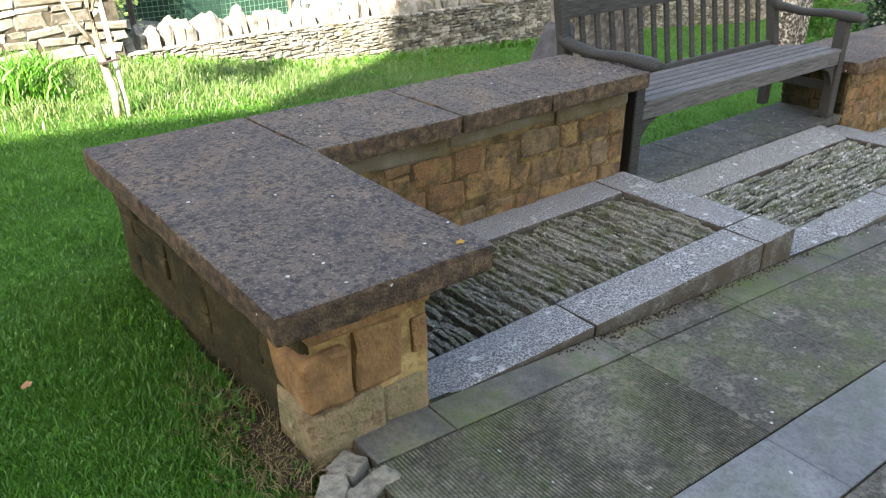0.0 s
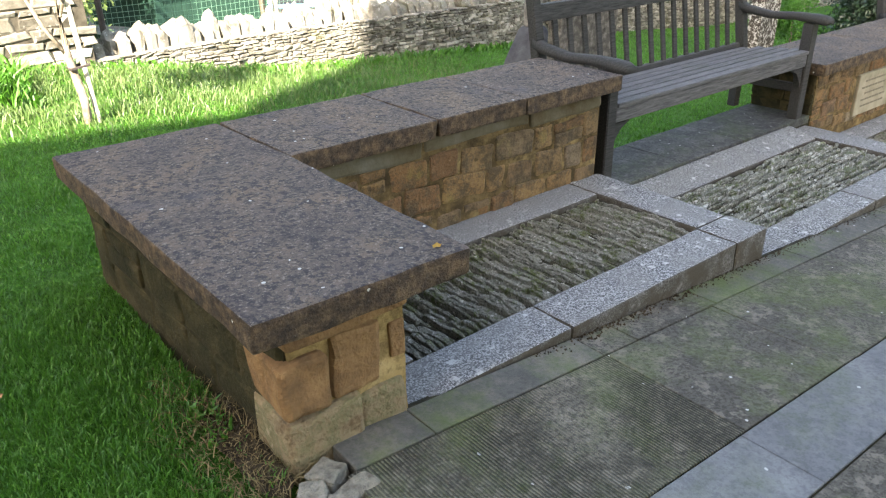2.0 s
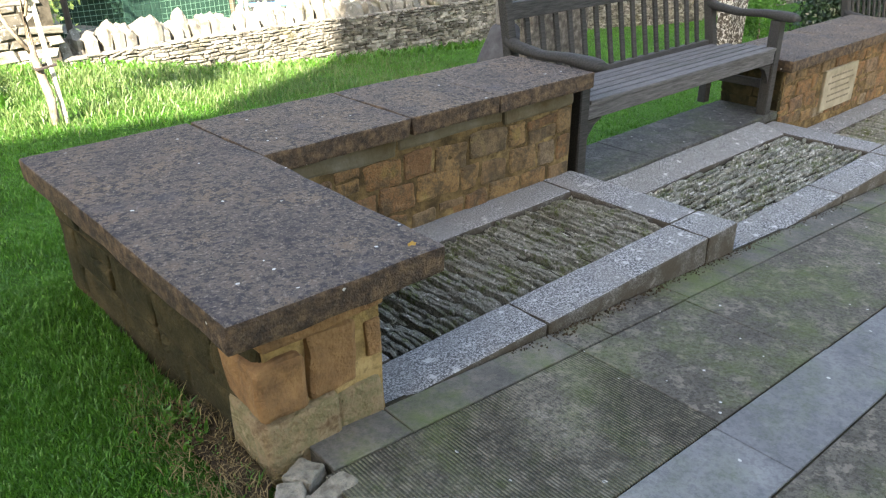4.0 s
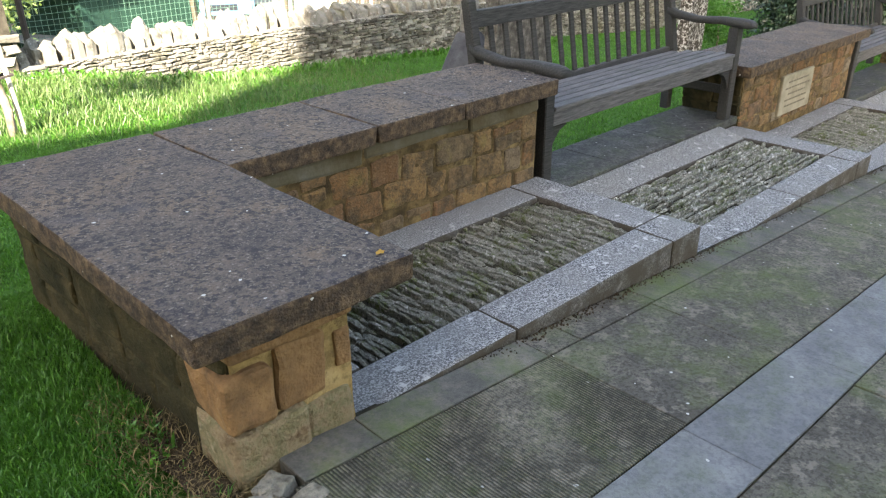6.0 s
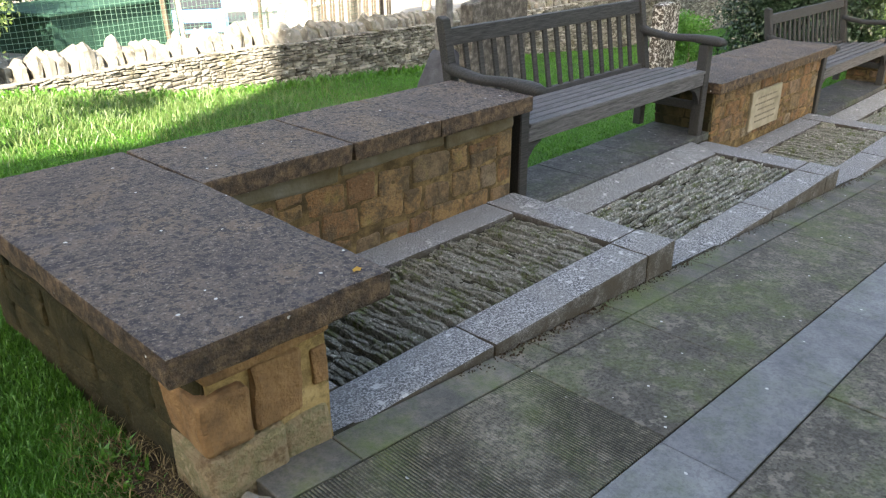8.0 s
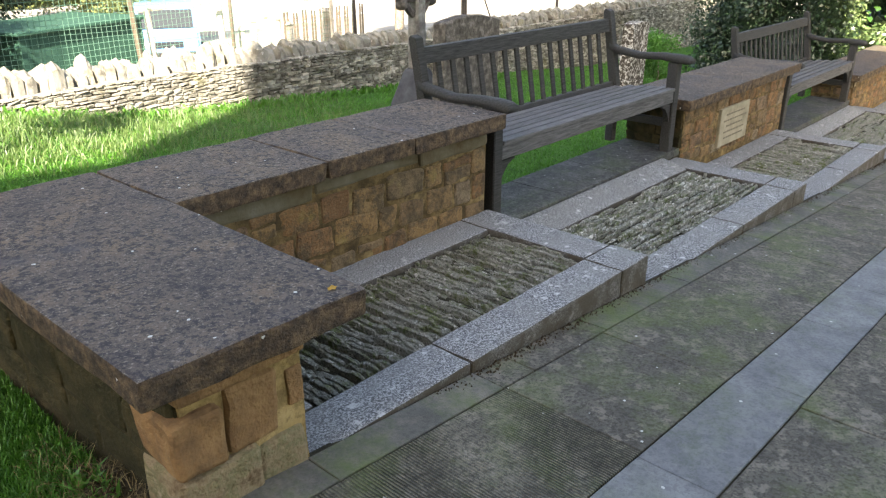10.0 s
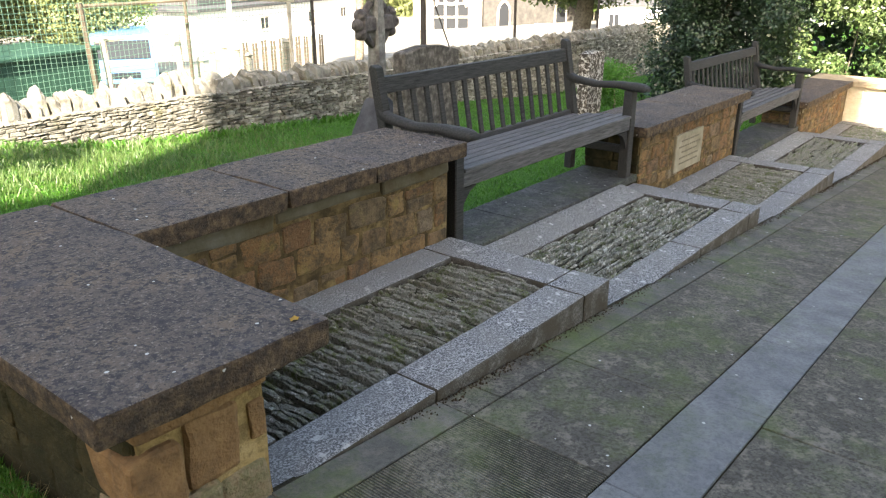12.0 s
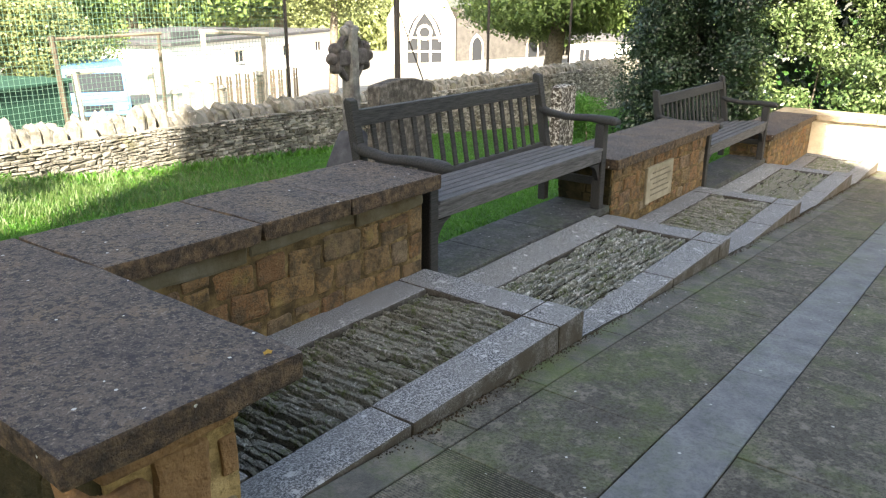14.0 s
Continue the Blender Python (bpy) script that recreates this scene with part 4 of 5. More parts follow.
green_shed()
RENDER_WHITE = plain("white_render", [(0.7, 0.68, 0.64), (0.8, 0.79, 0.76)], 3, 0.9, 0.2, 0.005)
ROOF_FELT = plain("grey_roof", [(0.045, 0.045, 0.047), (0.075, 0.075, 0.078)], 4, 0.85, 0.4, 0.01)
PALE_STONE = plain("pale_ashlar", [(0.42, 0.38, 0.31), (0.55, 0.51, 0.43)], 2, 0.9, 0.4, 0.01)
# Grey stone set very dark: the hall's shade is painted into it.
SHADED_GREY_ASHLAR = plain("shaded_grey_ashlar", [(0.045, 0.043, 0.04), (0.085, 0.08, 0.073)], 2.5, 0.9, 0.5, 0.02)
DARK_GLASS = material("dark_window_glass", (0.02, 0.022, 0.025), 0.6)


def along(a, b, z):
    """A pose with x from a to b in plan; y points away to the left of it."""
    return pose(a[0], a[1], z, 0, 0, math.degrees(math.atan2(b[1] - a[1], b[0] - a[0]))), math.hypot(b[0] - a[0], b[1] - a[1])


def window(parent, x, z, w, h, mat_frame, depth=0.0, bars=1, y=0.0):
    fr = joined(box((x - w / 2, y - 0.05, z), (x - w / 2 + 0.07, y + 0.03, z + h)), box((x + w / 2 - 0.07, y - 0.05, z), (x + w / 2, y + 0.03, z + h)), box((x - w / 2, y - 0.052, z + h - 0.07), (x + w / 2, y + 0.03, z + h)), box((x - w / 2, y - 0.08, z - 0.03), (x + w / 2, y + 0.03, z + 0.06)), box((x - 0.025, y - 0.045, z), (x + 0.025, y + 0.03, z + h)))
    win = part("window", fr, mat_frame, parent)
    part("pane", box((x - w / 2 + 0.03, y - 0.02, z + 0.03), (x + w / 2 - 0.03, y + 0.0, z + h - 0.03)), DARK_GLASS, win)


def flat_building():
    m, ln = along((20.8, 31.4), (39.6, 39.5), -4.4)
    t = empty("flat_roofed_building", "white rendered flat-roofed building in full sun", "building", m)
    part("wall", box((0, 0, 0), (ln, 6, 3.55)), RENDER_WHITE, t)
    part("roof", joined(box((-0.3, -0.3, 3.55), (ln + 0.2, 6.2, 3.72), 0.02), box((2, 1.2, 3.72), (9, 5, 4.1), 0.03)), ROOF_FELT, t)
    for x in (6.5, 12.5, 17.5):
        window(t, x, 2.3, 1.0, 0.7, TIMBER)


flat_building()


def slat_fence():
    t = empty("picket_fence", "pale vertical-slatted fence in sunlight", "fence")
    a, b = Vector((8.29, 10.88, 0)), Vector((10.81, 11.41, 0))
    n = 30
    for i in range(n):
        p = a.lerp(b, i / (n - 1))
        part("slat", box((p.x - 0.025, p.y - 0.01, -2.4), (p.x + 0.025, p.y + 0.01, -0.13 + 0.02 * math.sin(i)), 0.004), DARK_TIMBER if i % 3 else TIMBER, t)
    for z in (-0.28, -0.93):
        part("rail", tube([(a.x, a.y + 0.03, z), (b.x, b.y + 0.03, z)], [0.03, 0.03], 6), TIMBER, t)


slat_fence()


def lancet(x, z, w, h, y0, y1, n=7):
    """An upright pointed-arch prism in the wall plane."""
    pts = [(x - w / 2, z), (x + w / 2, z)]
    spring = z + h - w * 0.87
    pts += [(x - w / 2 + w * math.cos(a), spring + w * math.sin(a)) for a in [math.pi / 3 * i / n for i in range(n + 1)]]
    pts += [(x + w / 2 - w * math.cos(a), spring + w * math.sin(a)) for a in [math.pi / 3 * i / n for i in range(n - 1, -1, -1)]]
    bm = bmesh.new()
    f = [bm.verts.new((px, y0, pzz)) for px, pzz in pts]
    b = [bm.verts.new((px, y1, pzz)) for px, pzz in pts]
    bm.faces.new(f)
    bm.faces.new(b[::-1])
    for i in range(len(pts)):
        j = (i + 1) % len(pts)
        bm.faces.new((f[j], f[i], b[i], b[j]))
    bmesh.ops.recalc_face_normals(bm, faces=bm.faces[:])
    return bm


def chapel():
    m, ln = along((48.9, 42.5), (52.5, 38.0), -7.4)
    t = empty("chapel", "pale stone chapel with a traceried gothic window", "chapel", m)
    bm = bmesh.new()
    prof = [(0, 0), (ln, 0), (ln, 7.2), (ln / 2, 12.5), (0, 7.2)]
    f = [bm.verts.new((x, 0, z)) for x, z in prof]
    b = [bm.verts.new((x, 14, z)) for x, z in prof]
    bm.faces.new(f)
    bm.faces.new(b[::-1])
    for i in range(5):
        j = (i + 1) % 5
        bm.faces.new((f[j], f[i], b[i], b[j]))
    bmesh.ops.recalc_face_normals(bm, faces=bm.faces[:])
    part("wall", bm, PALE_STONE, t)
    cx = ln * 0.55
    win = part("window", lancet(cx, 1.5, 2.9, 6.5, -0.03, 0.1), DARK_GLASS, t, "tall pointed window with tracery")
    for dx in (-0.48, 0.48):
        part("mullion", box((cx + dx - 0.09, -0.12, 1.5), (cx + dx + 0.09, 0.05, 5.6)), PALE_STONE, win)
    for i in range(4):
        part("transom", box((cx - 1.4, -0.11, 2.3 + i * 1.1), (cx + 1.4, 0.05, 2.45 + i * 1.1)), PALE_STONE, win)
    ring = [(cx + 0.55 * math.cos(a), -0.05, 6.1 + 0.55 * math.sin(a)) for a in [2 * math.pi * i / 14 for i in range(15)]]
    part("tracery", tube(ring, [0.13] * 15, 5), PALE_STONE, win)
    for s in (-1, 1):
        part("tracery", tube([(cx + s * 1.35, -0.05, 5.4), (cx + s * 0.75, -0.05, 6.9), (cx, -0.05, 7.9)], [0.15] * 3, 5), PALE_STONE, win)
    m2, l2 = along((52.6, 38.0), (63.1, 32.5), -6.8)
    s = empty("stone_hall", "grey stone hall with pointed windows, wall darkened for shade", "building", m2)
    part("wall", box((0.1, 0, 0), (l2, 8, 7.5)), SHADED_GREY_ASHLAR, s)
    for x in (2.0, 7.6, 10.5, 13.0):
        w = part("window", lancet(x, 2.6, 1.3, 2.8, -0.06, 0.05), PALE_STONE, s)
        part("pane", lancet(x, 2.75, 0.95, 2.4, -0.1, -0.07), DARK_GLASS, w)


chapel()


def far_house():
    m, ln = along((47.6, 24.4), (50.4, 17.2), -4.2)
    t = empty("house", "white rendered house with a shallow grey roof", "house", m)
    part("wall", box((0, 0, 0), (ln, 7, 3.0)), RENDER_WHITE, t)
    bm = bmesh.new()
    v = [bm.verts.new(p) for p in ((-0.4, -0.4, 2.95), (ln + 0.4, -0.4, 2.95), (ln + 0.4, 3.5, 5.2), (-0.4, 3.5, 5.2), (-0.4, 7.4, 2.95), (ln + 0.4, 7.4, 2.95))]
    bm.faces.new((v[0], v[1], v[2], v[3]))
    bm.faces.new((v[3], v[2], v[5], v[4]))
    bm.faces.new((v[0], v[3], v[4]))
    bm.faces.new((v[1], v[5], v[2]))
    bm.faces.new((v[0], v[4], v[5], v[1]))
    part("roof", bm, ROOF_FELT, t)
    window(t, 1.0, 1.3, 0.8, 1.1, RENDER_WHITE)
    part("door", box((-1.6, -0.05, 0), (-0.6, 0.05, 2.5)), DARK_TIMBER, t)


far_house()
WHITE_PAINT = material("white_painted_wood", (0.8, 0.8, 0.78), 0.5)


def far_seat():
    t = empty("white_bench", "small white painted slatted seat beyond the wall", "bench", pose(16.75, 9.75, -1.05, 0, 0, -50))
    for i in range(7):
        part("back_slat", box((0.06 + i * 0.13, 0.3, 0.42), (0.1 + i * 0.13, 0.33, 0.8)), WHITE_PAINT, t)
    for z in (0.4, 0.8):
        part("rail", box((0, 0.29, z), (0.95, 0.34, z + 0.06), 0.005), WHITE_PAINT, t)
    part("seat", box((0, 0, 0.36), (0.95, 0.34, 0.4), 0.005), WHITE_PAINT, t)
    for x in (0.02, 0.88):
        part("leg", box((x, 0.28, -0.9), (x + 0.05, 0.33, 0.86), 0.005), WHITE_PAINT, t)
        part("leg", box((x, 0.0, -0.9), (x + 0.05, 0.05, 0.4), 0.005), WHITE_PAINT, t)


far_seat()
YARD = plain("pale_gravel_yard", [(0.13, 0.125, 0.11), (0.22, 0.21, 0.185)], 1.2, 0.95, 0.5, 0.02)


def yard():
    xs, ys = [4, 8, 12, 16, 20, 26, 32, 40, 55, 75, 110, 150], [9.5, 12, 16, 20, 25, 32, 40, 50, 65, 90, 130]
    verts = [(x, y, gz(x, y) + 0.3) for y in ys for x in xs]
    n = len(xs)
    faces = [(j * n + i, j * n + i + 1, (j + 1) * n + i + 1, (j + 1) * n + i) for j in range(len(ys) - 1) for i in range(n - 1)]
    tagged(new("yard", mesh_from("yard", verts, faces, YARD)), "pale gravel yard in full sun behind the wall", "yard", kind="structure")


yard()

# ---- plants ----
GRASS = leaf_material("lawn_grass", (0.028, 0.1, 0.008), (0.042, 0.14, 0.01), (0.062, 0.18, 0.015), 0.5)
LONG_GRASS = leaf_material("long_grass", (0.045, 0.09, 0.018), (0.066, 0.12, 0.027), (0.1, 0.145, 0.045), 0.5)
DARK_LEAF = leaf_material("dark_evergreen_leaf", (0.01, 0.022, 0.012), (0.018, 0.04, 0.018), (0.035, 0.065, 0.03), 0.35)
IVY_LEAF = leaf_material("ivy_leaf", (0.028, 0.058, 0.018), (0.07, 0.125, 0.04), (0.17, 0.22, 0.09), 0.32)
TREE_LEAF = leaf_material("tree_leaf", (0.09, 0.14, 0.038), (0.13, 0.2, 0.052), (0.19, 0.26, 0.08), 0.5)
WILLOW_LEAF = leaf_material("yellowing_leaf", (0.11, 0.14, 0.05), (0.155, 0.19, 0.068), (0.22, 0.24, 0.1), 0.5)
BARK = plain("grey_brown_bark", [(0.08, 0.065, 0.05), (0.16, 0.135, 0.105), (0.24, 0.21, 0.17)], 14, 0.92, 0.9, 0.015)
PALE_BARK = plain("pale_sapling_bark", [(0.1, 0.075, 0.05), (0.2, 0.16, 0.115), (0.3, 0.25, 0.19)], 16, 0.9, 0.7, 0.008)


def blades(name, count, area, height, width, mat, seed, keep=None, label="", lean=0.5):
    """Many grass blades, each a bent tapering strip."""
    r = np.random.RandomState(seed)
    x = r.uniform(area[0], area[1], count)
    y = r.uniform(area[2], area[3], count)
    if keep is not None:
        ok = keep(x, y, r)
        x, y = x[ok], y[ok]
    n = len(x)
    z = np.array([gz(a, b) for a, b in zip(x.tolist(), y.tolist())]) - 0.004
    patch = 0.75 + 0.5 * np.array([noise.noise(Vector((a * 3, b * 3, 0))) for a, b in zip(x.tolist(), y.tolist())])
    h = r.uniform(height[0], height[1], n) * patch
    a = r.uniform(0, 2 * np.pi, n)
    lean_dir = r.uniform(0, 2 * np.pi, n)
    ln = h * r.uniform(0.1, lean, n)
    dx, dy = np.cos(a) * width / 2, np.sin(a) * width / 2
    lx, ly = np.cos(lean_dir) * ln, np.sin(lean_dir) * ln
    v = np.empty((n, 5, 3))
    v[:, 0] = np.stack([x - dx, y - dy, z], 1)
    v[:, 1] = np.stack([x + dx, y + dy, z], 1)
    v[:, 2] = np.stack([x + dx * 0.8 + lx * 0.35, y + dy * 0.8 + ly * 0.35, z + h * 0.6], 1)
    v[:, 3] = np.stack([x - dx * 0.8 + lx * 0.35, y - dy * 0.8 + ly * 0.35, z + h * 0.6], 1)
    v[:, 4] = np.stack([x + lx, y + ly, z + h * r.uniform(0.75, 1.0, n)], 1)
    me = bpy.data.meshes.new(name)
    base = np.arange(n) * 5
    quads = np.stack([base, base + 1, base + 2, base + 3], 1)
    tris = np.stack([base + 3, base + 2, base + 4], 1)
    me.vertices.add(n * 5)
    me.vertices.foreach_set("co", v.ravel())
    loops = np.concatenate([np.concatenate([quads, tris], 1).ravel()])
    me.loops.add(len(loops))
    me.loops.foreach_set("vertex_index", loops.astype(np.int32))
    me.polygons.add(2 * n)
    starts = np.stack([np.arange(n) * 7, np.arange(n) * 7 + 4], 1).ravel()
    me.polygons.foreach_set("loop_start", starts.astype(np.int32))
    me.materials.append(mat)
    me.update(calc_edges=True)
    me.validate()
    return tagged(new(name, me), label, "grass", kind="stuff")


def lawn(x, y, r):
    wall = ((x > 0.055) & (y < 1.45) & (y > 0.02)) | ((x > 0.4) & (y < 1.52)) | ((x > 0.02) & (y < 0.03))
    bench = (x > 2.33) & (x < 4.15) & (y < 1.52)
    d = np.hypot((x - 0.0) / 0.1, (y - 0.25) / 0.28)
    bare = (d < 1.0) & (r.uniform(0, 1, len(x)) < 0.9 - 0.5 * (d - 0.5).clip(0, 1))
    bare |= (x > -0.07) & (y < 1.4) & (y > -0.1) & (r.uniform(0, 1, len(x)) < 0.2)
    return ~(wall | bench | bare | ((x > 0.0) & (y < 0.05)))


def by_wall(x, y, r):
    return np.hypot((x - 0.0) / 0.16, (y - 0.2) / 0.5) < r.uniform(0.3, 1.1, len(x))


STRAW = leaf_material("dry_straw", (0.09, 0.07, 0.035), (0.16, 0.12, 0.06), (0.24, 0.19, 0.1), 0.7)
blades("dry_grass", 2600, (-0.16, 0.12, -0.15, 0.75), (0.015, 0.05), 0.003, STRAW, 8, by_wall, "dry straw and dead grass at the wall foot", 2.2)
blades("wall_weeds", 120, (-0.04, 0.04, 0.28, 0.48), (0.02, 0.05), 0.011, GRASS, 9, None, "small green weeds at the wall foot", 1.2)


def far_lawn(x, y, r):
    return (y < 5.25 + 0.1 * x) & lawn(x, y, r)


blades("lawn_grass", 130000, (-1.6, 0.06, -0.9, 1.5), (0.015, 0.04), 0.0036, GRASS, 1, lawn, "short green lawn grass by the wall", 0.9)
blades("lawn_grass", 80000, (-1.8, 2.2, 1.4, 3.6), (0.018, 0.042), 0.005, GRASS, 2, far_lawn, "short green lawn grass", 0.9)
blades("lawn_grass", 90000, (0.6, 7.5, 1.5, 6.0), (0.018, 0.04), 0.007, GRASS, 3, far_lawn, "short green lawn grass by the boundary wall", 0.9)
blades("lawn_grass", 40000, (6.5, 14.0, 1.5, 6.7), (0.02, 0.045), 0.012, GRASS, 4, far_lawn, "short green lawn grass among the headstones", 0.9)


def meadow(x, y, r):
    return (y < 5.22 + 0.1 * x) & (y > 3.55 + 0.12 * np.maximum(0, x - 0.8) + r.uniform(-0.2, 0.3, len(x))) & (r.uniform(0, 1, len(x)) < np.clip(1.25 - 0.22 * (x + 0.5), 0.06, 1))


blades("long_grass", 34000, (-1.2, 5.0, 3.4, 5.8), (0.05, 0.13), 0.0065, LONG_GRASS, 5, meadow, "longer sunlit grass and weeds before the wall", 1.0)
blades("leaf_clump", 1300, (-0.5, 0.5, 4.1, 4.95), (0.15, 0.36), 0.015, GRASS, 6, None, "strappy green leaves growing by the tall wall", 1.0)


def weeds(x, y, r):
    d = np.abs(y - (5.12 + 0.1 * x))
    return d < 0.22 * r.uniform(0.2, 1, len(x))


blades("wall_weeds", 9000, (0.3, 9.0, 4.8, 6.3), (0.05, 0.13), 0.022, GRASS, 7, weeds, "green weeds along the foot of the wall", 1.2)


def leaf_cloud(name, blobs, count, size, mat, seed, parent=None, label="", shell=0.45, droop=0.0):
    """Many small leaves in the outer part of a set of ellipsoids (x, y, z, rx, ry, rz)."""
    r = np.random.RandomState(seed)
    w = np.array([b[3] * b[4] + b[4] * b[5] + b[3] * b[5] for b in blobs])
    pick = r.choice(len(blobs), count, p=w / w.sum())
    b = np.array(blobs)[pick]
    d = r.normal(size=(count, 3))
    d /= np.linalg.norm(d, axis=1)[:, None]
    rad = 1 - shell * r.uniform(0, 1, count) ** 1.5 + 0.08 * r.normal(size=count)
    c = b[:, :3] + d * b[:, 3:] * rad[:, None]
    c[:, 2] -= droop * r.uniform(0, 1, count) ** 2
    u = r.normal(size=(count, 3))
    u /= np.linalg.norm(u, axis=1)[:, None]
    t = np.cross(u, d + 0.4 * r.normal(size=(count, 3)))
    t /= np.linalg.norm(t, axis=1)[:, None] + 1e-9
    s = size * r.uniform(0.6, 1.3, count)[:, None]
    v = np.stack([c - u * s * 0.5, c + t * s * 0.28, c + u * s * 0.5, c - t * s * 0.28], 1)
    me = bpy.data.meshes.new(name)
    me.vertices.add(count * 4)
    me.vertices.foreach_set("co", v.ravel())
    me.loops.add(count * 4)
    me.loops.foreach_set("vertex_index", np.arange(count * 4, dtype=np.int32))
    me.polygons.add(count)
    me.polygons.foreach_set("loop_start", np.arange(count, dtype=np.int32) * 4)
    me.materials.append(mat)
    me.update(calc_edges=True)
    ob = new(name, me)
    ob.parent = parent
    if label:
        tagged(ob, label)
    return ob


def crown_blobs(x, y, z, rx, ry, rz, n, seed):
    r = random.Random(seed)
    out = []
    for _ in range(n):
        a, e, q = r.uniform(0, 2 * math.pi), r.uniform(-0.8, 1), r.uniform(0.35, 0.8)
        k = r.uniform(0.25, 0.5)
        ce = math.sqrt(max(0, 1 - e * e))
        out.append((x + rx * q * math.cos(a) * ce, y + ry * q * math.sin(a) * ce, z + rz * q * e, rx * k, ry * k, rz * k))
    return out


def tree(x, y, z0, z_crown, rx, rz, trunk_r, leaf_mat, count, size, seed, label, droop=0.0, n=16, lean=(0.3, 0.0)):
    t = empty("tree", label, "tree")
    r = random.Random(seed)
    top = (x + lean[0], y + lean[1], z_crown)
    bm = tube([(x, y, z0), (x + lean[0] * 0.3, y + lean[1] * 0.3, z0 + (z_crown - z0) * 0.45), top, (top[0], top[1], z_crown + rz * 0.7)], [trunk_r * 1.25, trunk_r, trunk_r * 0.75, trunk_r * 0.2], 10)
    part("trunk", bm, BARK, t, "", True)
    blobs = crown_blobs(top[0], top[1], z_crown + rz * 0.3, rx, rx, rz, n, seed)
    for b in blobs[:7]:
        part("limb", tube([(top[0], top[1], z_crown - rz * 0.25), ((top[0] + b[0]) / 2, (top[1] + b[1]) / 2, (z_crown + b[2]) / 2), b[:3]], [trunk_r * 0.5, trunk_r * 0.3, trunk_r * 0.1], 6), BARK, t, "", True)
    leaf_cloud("crown", blobs, count, size, leaf_mat, seed, t, "", 0.7, droop)
    return t


tree(20.36, 10.6, -2.4, 0.95, 4.2, 1.6, 0.3, TREE_LEAF, 90000, 0.13, 31, "broad round-crowned green tree beyond the wall", 0.2, 30, (0.35, -0.15))
tree(19.6, 19.3, -3.2, 1.9, 2.7, 1.7, 0.16, WILLOW_LEAF, 60000, 0.1, 32, "yellow-green weeping birch in sunlight", 0.9, 24)
tree(13.4, 27.5, -4.0, 0.4, 3.4, 2.6, 0.3, TREE_LEAF, 70000, 0.13, 33, "sunlit green tree behind the yard", 0.6, 26)
tree(10.2, 24.0, -3.5, -0.2, 2.8, 2.6, 0.3, WILLOW_LEAF, 60000, 0.11, 41, "yellow-green leafy tree behind the green shed", 0.3, 24)
tree(25.0, 58.0, -5.0, 1.6, 8.0, 5.5, 0.5, TREE_LEAF, 26000, 0.55, 35, "tall green tree far behind the buildings", 0.6, 26)
tree(33.0, 55.0, -5.0, 1.6, 7.0, 5.5, 0.5, WILLOW_LEAF, 26000, 0.5, 34, "tall yellowing tree far behind the flat-roofed building", 0.6, 26)
tree(39.0, 52.0, -5.0, 1.6, 7.0, 5.5, 0.5, TREE_LEAF, 26000, 0.5, 42, "tall leafy tree far behind the flat-roofed building", 0.6, 26)
tree(46.0, 53.0, -6.0, 1.6, 7.0, 6.0, 0.5, WILLOW_LEAF, 26000, 0.5, 36, "tall yellowing tree beside the chapel", 0.6, 26)
tree(5.8, 24.0, -3.0, -0.3, 3.6, 2.8, 0.3, DARK_LEAF, 50000, 0.15, 37, "dark evergreen tree behind the wire fence", 0.3, 24)
tree(62.0, 30.0, -5.0, 0.5, 9.0, 5.0, 0.5, TREE_LEAF, 22000, 0.6, 38, "green tree far beyond the house", 0.4, 24)
tree(2.0, 17.0, -2.5, -0.3, 3.2, 2.2, 0.25, TREE_LEAF, 44000, 0.13, 39, "green tree beyond the fence", 0.3, 20)
tree(26.0, 8.0, -2.0, 0.6, 3.0, 2.4, 0.25, IVY_LEAF, 44000, 0.13, 40, "leafy green tree beyond the hedge", 0.3, 20)


wood_line = [(18 + 3.4 * i, 78 - 0.55 * i + 3 * math.sin(i * 2.1), -2.0 + 1.4 * math.sin(i * 1.3), 4.2, 4.0, 5.0) for i in range(20)]
tagged(leaf_cloud("far_woods", wood_line, 60000, 0.7, WILLOW_LEAF, 71, None, "distant yellow-green woodland edge", 0.5), "", "trees", "", "stuff")


def shrub(name, blobs, count, size, mat, seed, label, category, stems):
    t = empty(name, label, category)
    for a, b, r in stems:
        part("stem", tube([a, ((a[0] + b[0]) / 2 + 0.05, (a[1] + b[1]) / 2, (a[2] + b[2]) / 2), b], [r, r * 0.8, r * 0.4], 6), BARK, t, "", True)
    leaf_cloud("foliage", blobs, count, size, mat, seed, t, "", 0.85)
    return t


r0 = random.Random(8)
holly = [(12.4 + r0.uniform(-0.4, 0.6), 3.2 + r0.uniform(-0.95, 1.0), -1.0 + q * 0.36, 0.6, 0.5, 0.45) for q in range(12) for _ in range(4)]
shrub("holly_bush", holly, 110000, 0.06, DARK_LEAF, 51, "tall dark evergreen bush in shade", "bush", [((12.6, 3.3, -1.3), (12.6, 3.4, 2.0), 0.07), ((12.6, 3.0, -1.3), (12.8, 2.7, 1.6), 0.05)])
ivy = [(13.0 + r0.uniform(-0.45, 0.45), -2.8 + j * 0.42 + r0.uniform(-0.25, 0.25), -1.0 + q * 0.42 + r0.uniform(-0.1, 0.1), r0.uniform(0.22, 0.45), r0.uniform(0.25, 0.45), r0.uniform(0.2, 0.4)) for q in range(10) for j in range(13) if (q * 7 + j * 5) % 4]
